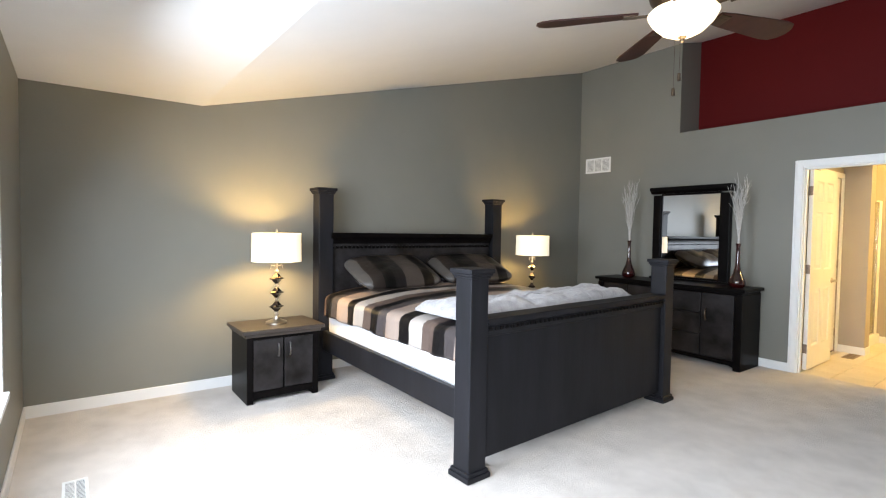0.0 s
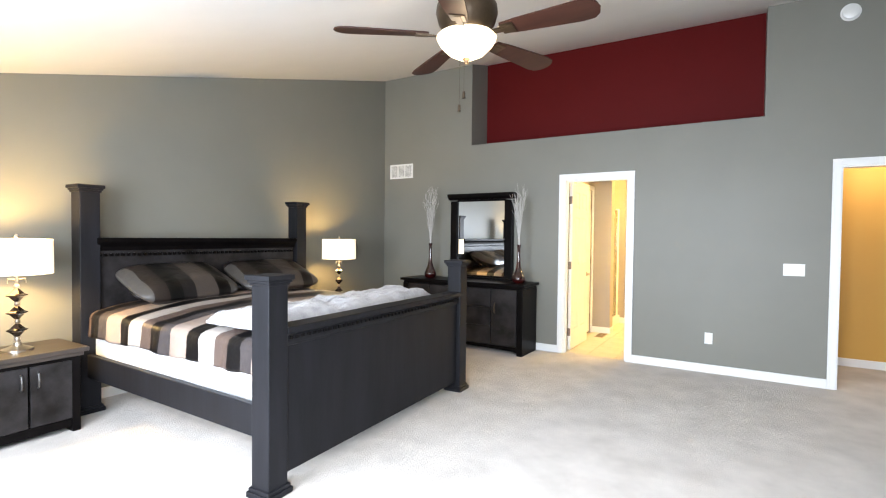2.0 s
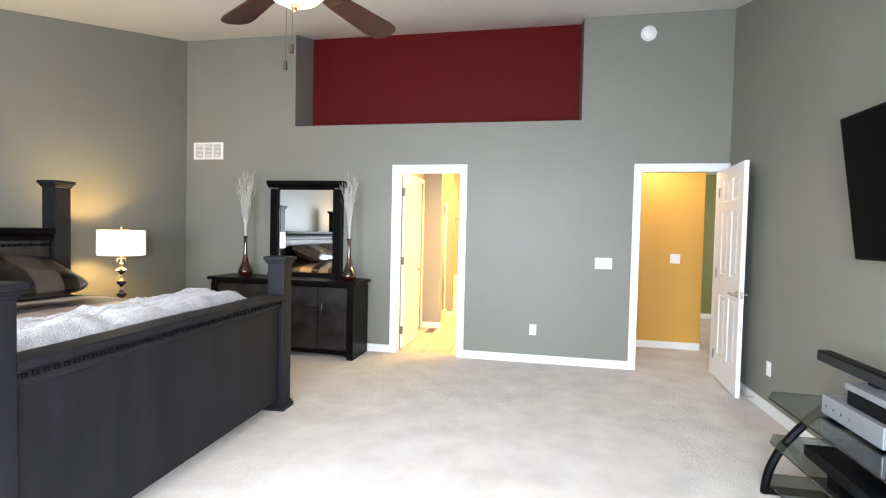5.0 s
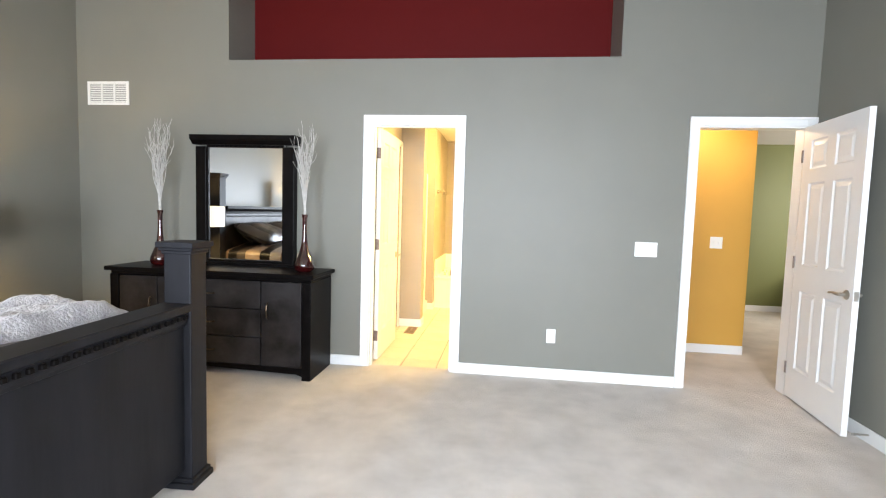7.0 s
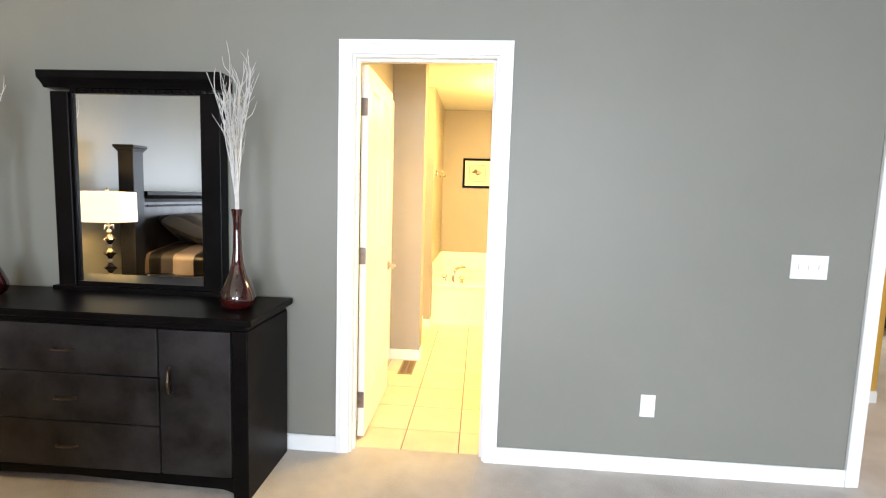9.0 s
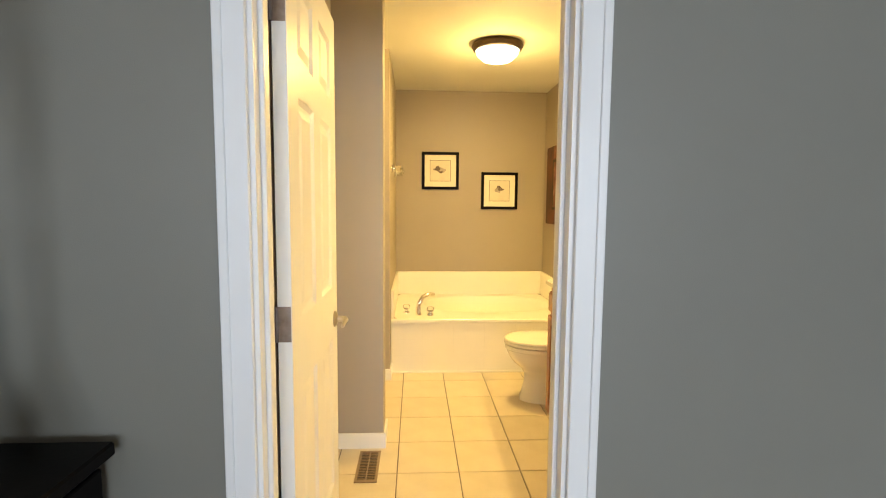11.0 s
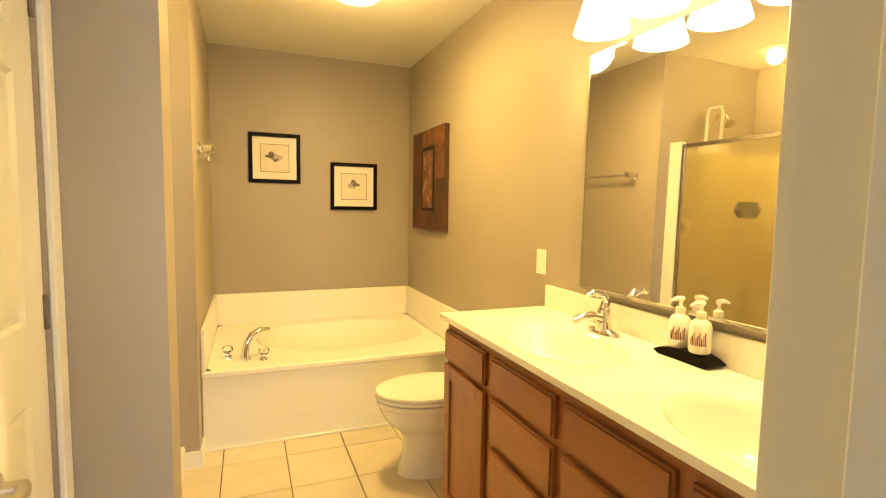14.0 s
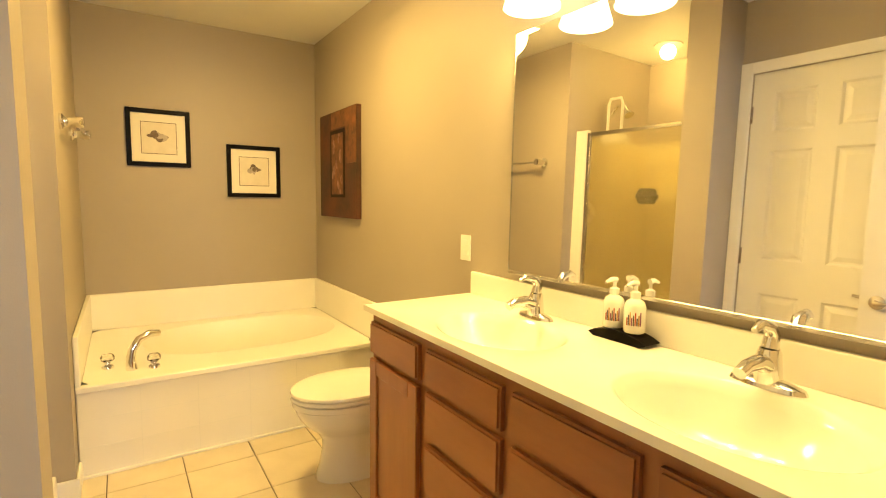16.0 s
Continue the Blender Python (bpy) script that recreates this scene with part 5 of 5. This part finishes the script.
floor_register((-1.63, -5.717, 0.001), 0, M_PLASTIC, "white louvred floor register in the carpet")
floor_register((-0.235, 1.33, 0.0005), 90, M_GASKET, "tan metal floor register in the bathroom tile")

sd = thing("smoke_detector", (2.21, 0, 3.385), "round white smoke detector high on the wall", "smoke detector")
for nm, prof in (("base", [(0, 0), (0.075, 0), (0.075, 0.012), (0, 0.012)]), ("cover", [(0.066, 0.012), (0.062, 0.035), (0.045, 0.045), (0, 0.047)])):
    bm = lathe(prof, 32)
    bmesh.ops.transform(bm, matrix=pose(0, 0, 0, 90, 0, 0), verts=bm.verts[:])
    part(nm, bm, M_PLASTIC, sd, "", True)
ds = bmesh.new()
tube(ds, [(XE - BT, -0.80, 0.05), (XE - BT - 0.075, -0.80, 0.05)], 0.006, 8)
tube(ds, [(XE - BT - 0.075, -0.80, 0.05), (XE - BT - 0.09, -0.80, 0.05)], 0.009, 8)
solid("door_stop", ds, M_NICKEL, "spring door stop on the baseboard", "door stop")

# ---------------------------------------------------------------- television corner
tv = new("television")
tagged(tv, "large black flat television tilted on the wall", "television")
tv.matrix_basis = pose(2.87, -2.85, 1.645, 0, 0, -90) @ pose(0, 0, 0, 8, 0, 0)
part("bezel", bb(-0.64, 0.64, -0.02, 0.03, -0.385, 0.385, 0.004), M_BLKPLASTIC, tv)
part("screen", bb(-0.625, 0.625, -0.0215, -0.019, -0.37, 0.37), M_SCREEN, tv)
part("wall_bracket", bb(-0.2, 0.2, 0.03, 0.085, -0.12, 0.12), M_BLKPLASTIC, tv)

ts = thing("tv_stand", (2.68, -2.89, 0), "three-tier smoked glass television stand with curved black legs", "tv stand")
M_SGLASS = simple_glass("smoked_shelf_glass", (0.45, 0.52, 0.52), 0.02)


def shelf(z, d, w):
    o = [(-d, -w), (-d, w * 0.82), (-d * 0.75, w), (d, w), (d, -w)]
    part("glass_shelf", extrude_profile(o, z, z + 0.010, "z"), M_SGLASS, ts, "clear smoked glass shelf")


shelf(0.51, 0.25, 0.60)
shelf(0.28, 0.24, 0.58)
shelf(0.06, 0.24, 0.58)
for s in (-1, 1):
    for yy in (0.49,):
        lg = bmesh.new()
        pts = []
        for i in range(13):
            f = i / 12
            pts.append((-0.25 + 0.30 * f ** 1.6, s * yy, 0.0 + 0.51 * f ** 0.8))
        tube(lg, pts, 0.022, 8)
        part("curved_leg", lg, M_BLKPLASTIC, ts)
part("back_post", boxes((0.16, 0.22, -0.10, 0.10, 0, 0.51), (0.02, 0.22, -0.42, 0.42, 0.0, 0.03)), M_BLKPLASTIC, ts)
part("back_panel", bb(0.13, 0.16, -0.46, 0.46, 0.36, 0.50, 0.004), M_BLKPLASTIC, ts, "black cross panel")
for s in (-1, 1):
    cr = bmesh.new()
    tube(cr, [(-0.02, s * 0.49, 0.44), (0.08, s * 0.48, 0.40), (0.17, s * 0.44, 0.40)], 0.022, 8)
    part("brace", cr, M_BLKPLASTIC, ts)
    part("floor_bar", bb(-0.24, 0.16, s * 0.49 - 0.02, s * 0.49 + 0.02, 0.0, 0.03, 0.006), M_BLKPLASTIC, ts)

av = thing("av_receiver", (2.73, -2.84, 0.521), "silver disc player on the glass stand", "receiver")
part("case", bb(-0.16, 0.16, -0.22, 0.22, 0.01, 0.10, 0.004), M_SILVER, av)
for i in range(4):
    kb = lathe([(0, 0), (0.008, 0), (0.007, 0.006), (0, 0.006)], 14)
    bmesh.ops.transform(kb, matrix=pose(-0.16, 0.17 - i * 0.06, 0.055, 0, -90, 0), verts=kb.verts[:])
    part("knob", kb, M_CHROME, av)
part("foot", boxes((-0.14, -0.11, -0.19, -0.16, 0, 0.01), (-0.14, -0.11, 0.16, 0.19, 0, 0.01), (0.11, 0.14, -0.19, -0.16, 0, 0.01), (0.11, 0.14, 0.16, 0.19, 0, 0.01)), M_BLKPLASTIC, av)
bx = solid("cable_box", bb(2.60, 2.84, -3.04, -2.76, 0.621, 0.685, 0.004), M_BLKPLASTIC, "small black cable box on the disc player", "cable box")
rs = solid("media_riser", bb(2.60, 2.84, -3.22, -2.74, 0.685, 0.715, 0.003), M_SILVER, "thin silver plate under the soundbar", "riser")
sb = thing("soundbar", (2.70, -2.84, 0.715), "long black soundbar on top of the stacked players", "soundbar")
part("cabinet", bb(-0.035, 0.035, -0.48, 0.48, 0.012, 0.070, 0.010), M_BLKPLASTIC, sb)
part("grille", bb(-0.038, -0.034, -0.45, 0.45, 0.020, 0.062), M_SHADOWGAP, sb)
part("foot", boxes((-0.02, 0.02, -0.16, -0.10, 0.0, 0.014), (-0.02, 0.02, 0.02, 0.08, 0.0, 0.014)), M_BLKPLASTIC, sb)
solid("cable_box", bb(2.53, 2.86, -3.1, -2.56, 0.29, 0.345, 0.004), M_BLKPLASTIC, "black set-top box on the middle glass shelf", "cable box")
solid("speaker", bb(2.72, 2.86, -2.52, -2.40, 0.0, 0.22, 0.008), M_BLKPLASTIC, "small black loudspeaker on the carpet behind the stand", "speaker")

# armchair in the far room
ac = thing("armchair", (5.5, 3.2, 0), "taupe upholstered armchair by the olive wall", "armchair", rz=0)
part("seat", soft_slab(-0.42, 0.42, -0.40, 0.30, 0.12, 0.45, 0.06), M_ARMCHAIR, ac, "", True)
part("backrest", soft_slab(-0.42, 0.42, 0.22, 0.44, 0.30, 0.98, 0.09), M_ARMCHAIR, ac, "", True)
for s in (-1, 1):
    part("arm", soft_slab(s * 0.48 - 0.11, s * 0.48 + 0.11, -0.42, 0.36, 0.02, 0.64, 0.08), M_ARMCHAIR, ac, "", True)

# bathroom floor tiles, last
_tm = {}
P0, P1 = 0.309, 0.322
gx0, gy0 = -0.087, 1.583
fl = bpy.data.objects["floor_bath"]
for i in range(-5, 6):
    for j in range(-6, 9):
        x0, x1 = gx0 + i * P0 + 0.0025, gx0 + (i + 1) * P0 - 0.0025
        y0, y1 = gy0 + j * P1 + 0.0025, gy0 + (j + 1) * P1 - 0.0025
        x0, x1, y0, y1 = max(x0, CLX - 0.02), min(x1, BE), max(y0, 0.062), min(y1, 2.76)
        if x1 - x0 < 0.02 or y1 - y0 < 0.02:
            continue
        key = (round(x1 - x0, 3), round(y1 - y0, 3))
        if key not in _tm:
            bm = bb(-key[0] / 2, key[0] / 2, -key[1] / 2, key[1] / 2, -0.007, 0.0)
            bmesh.ops.bevel(bm, geom=[e for e in bm.edges if all(v.co.z > -0.003 for v in e.verts)], offset=0.0025, segments=1, affect="EDGES")
            _tm[key] = mesh_of("tile", bm, M_TILE)
        t = new("tile", _tm[key])
        t.location, t.parent = ((x0 + x1) / 2, (y0 + y1) / 2, 0.0), fl
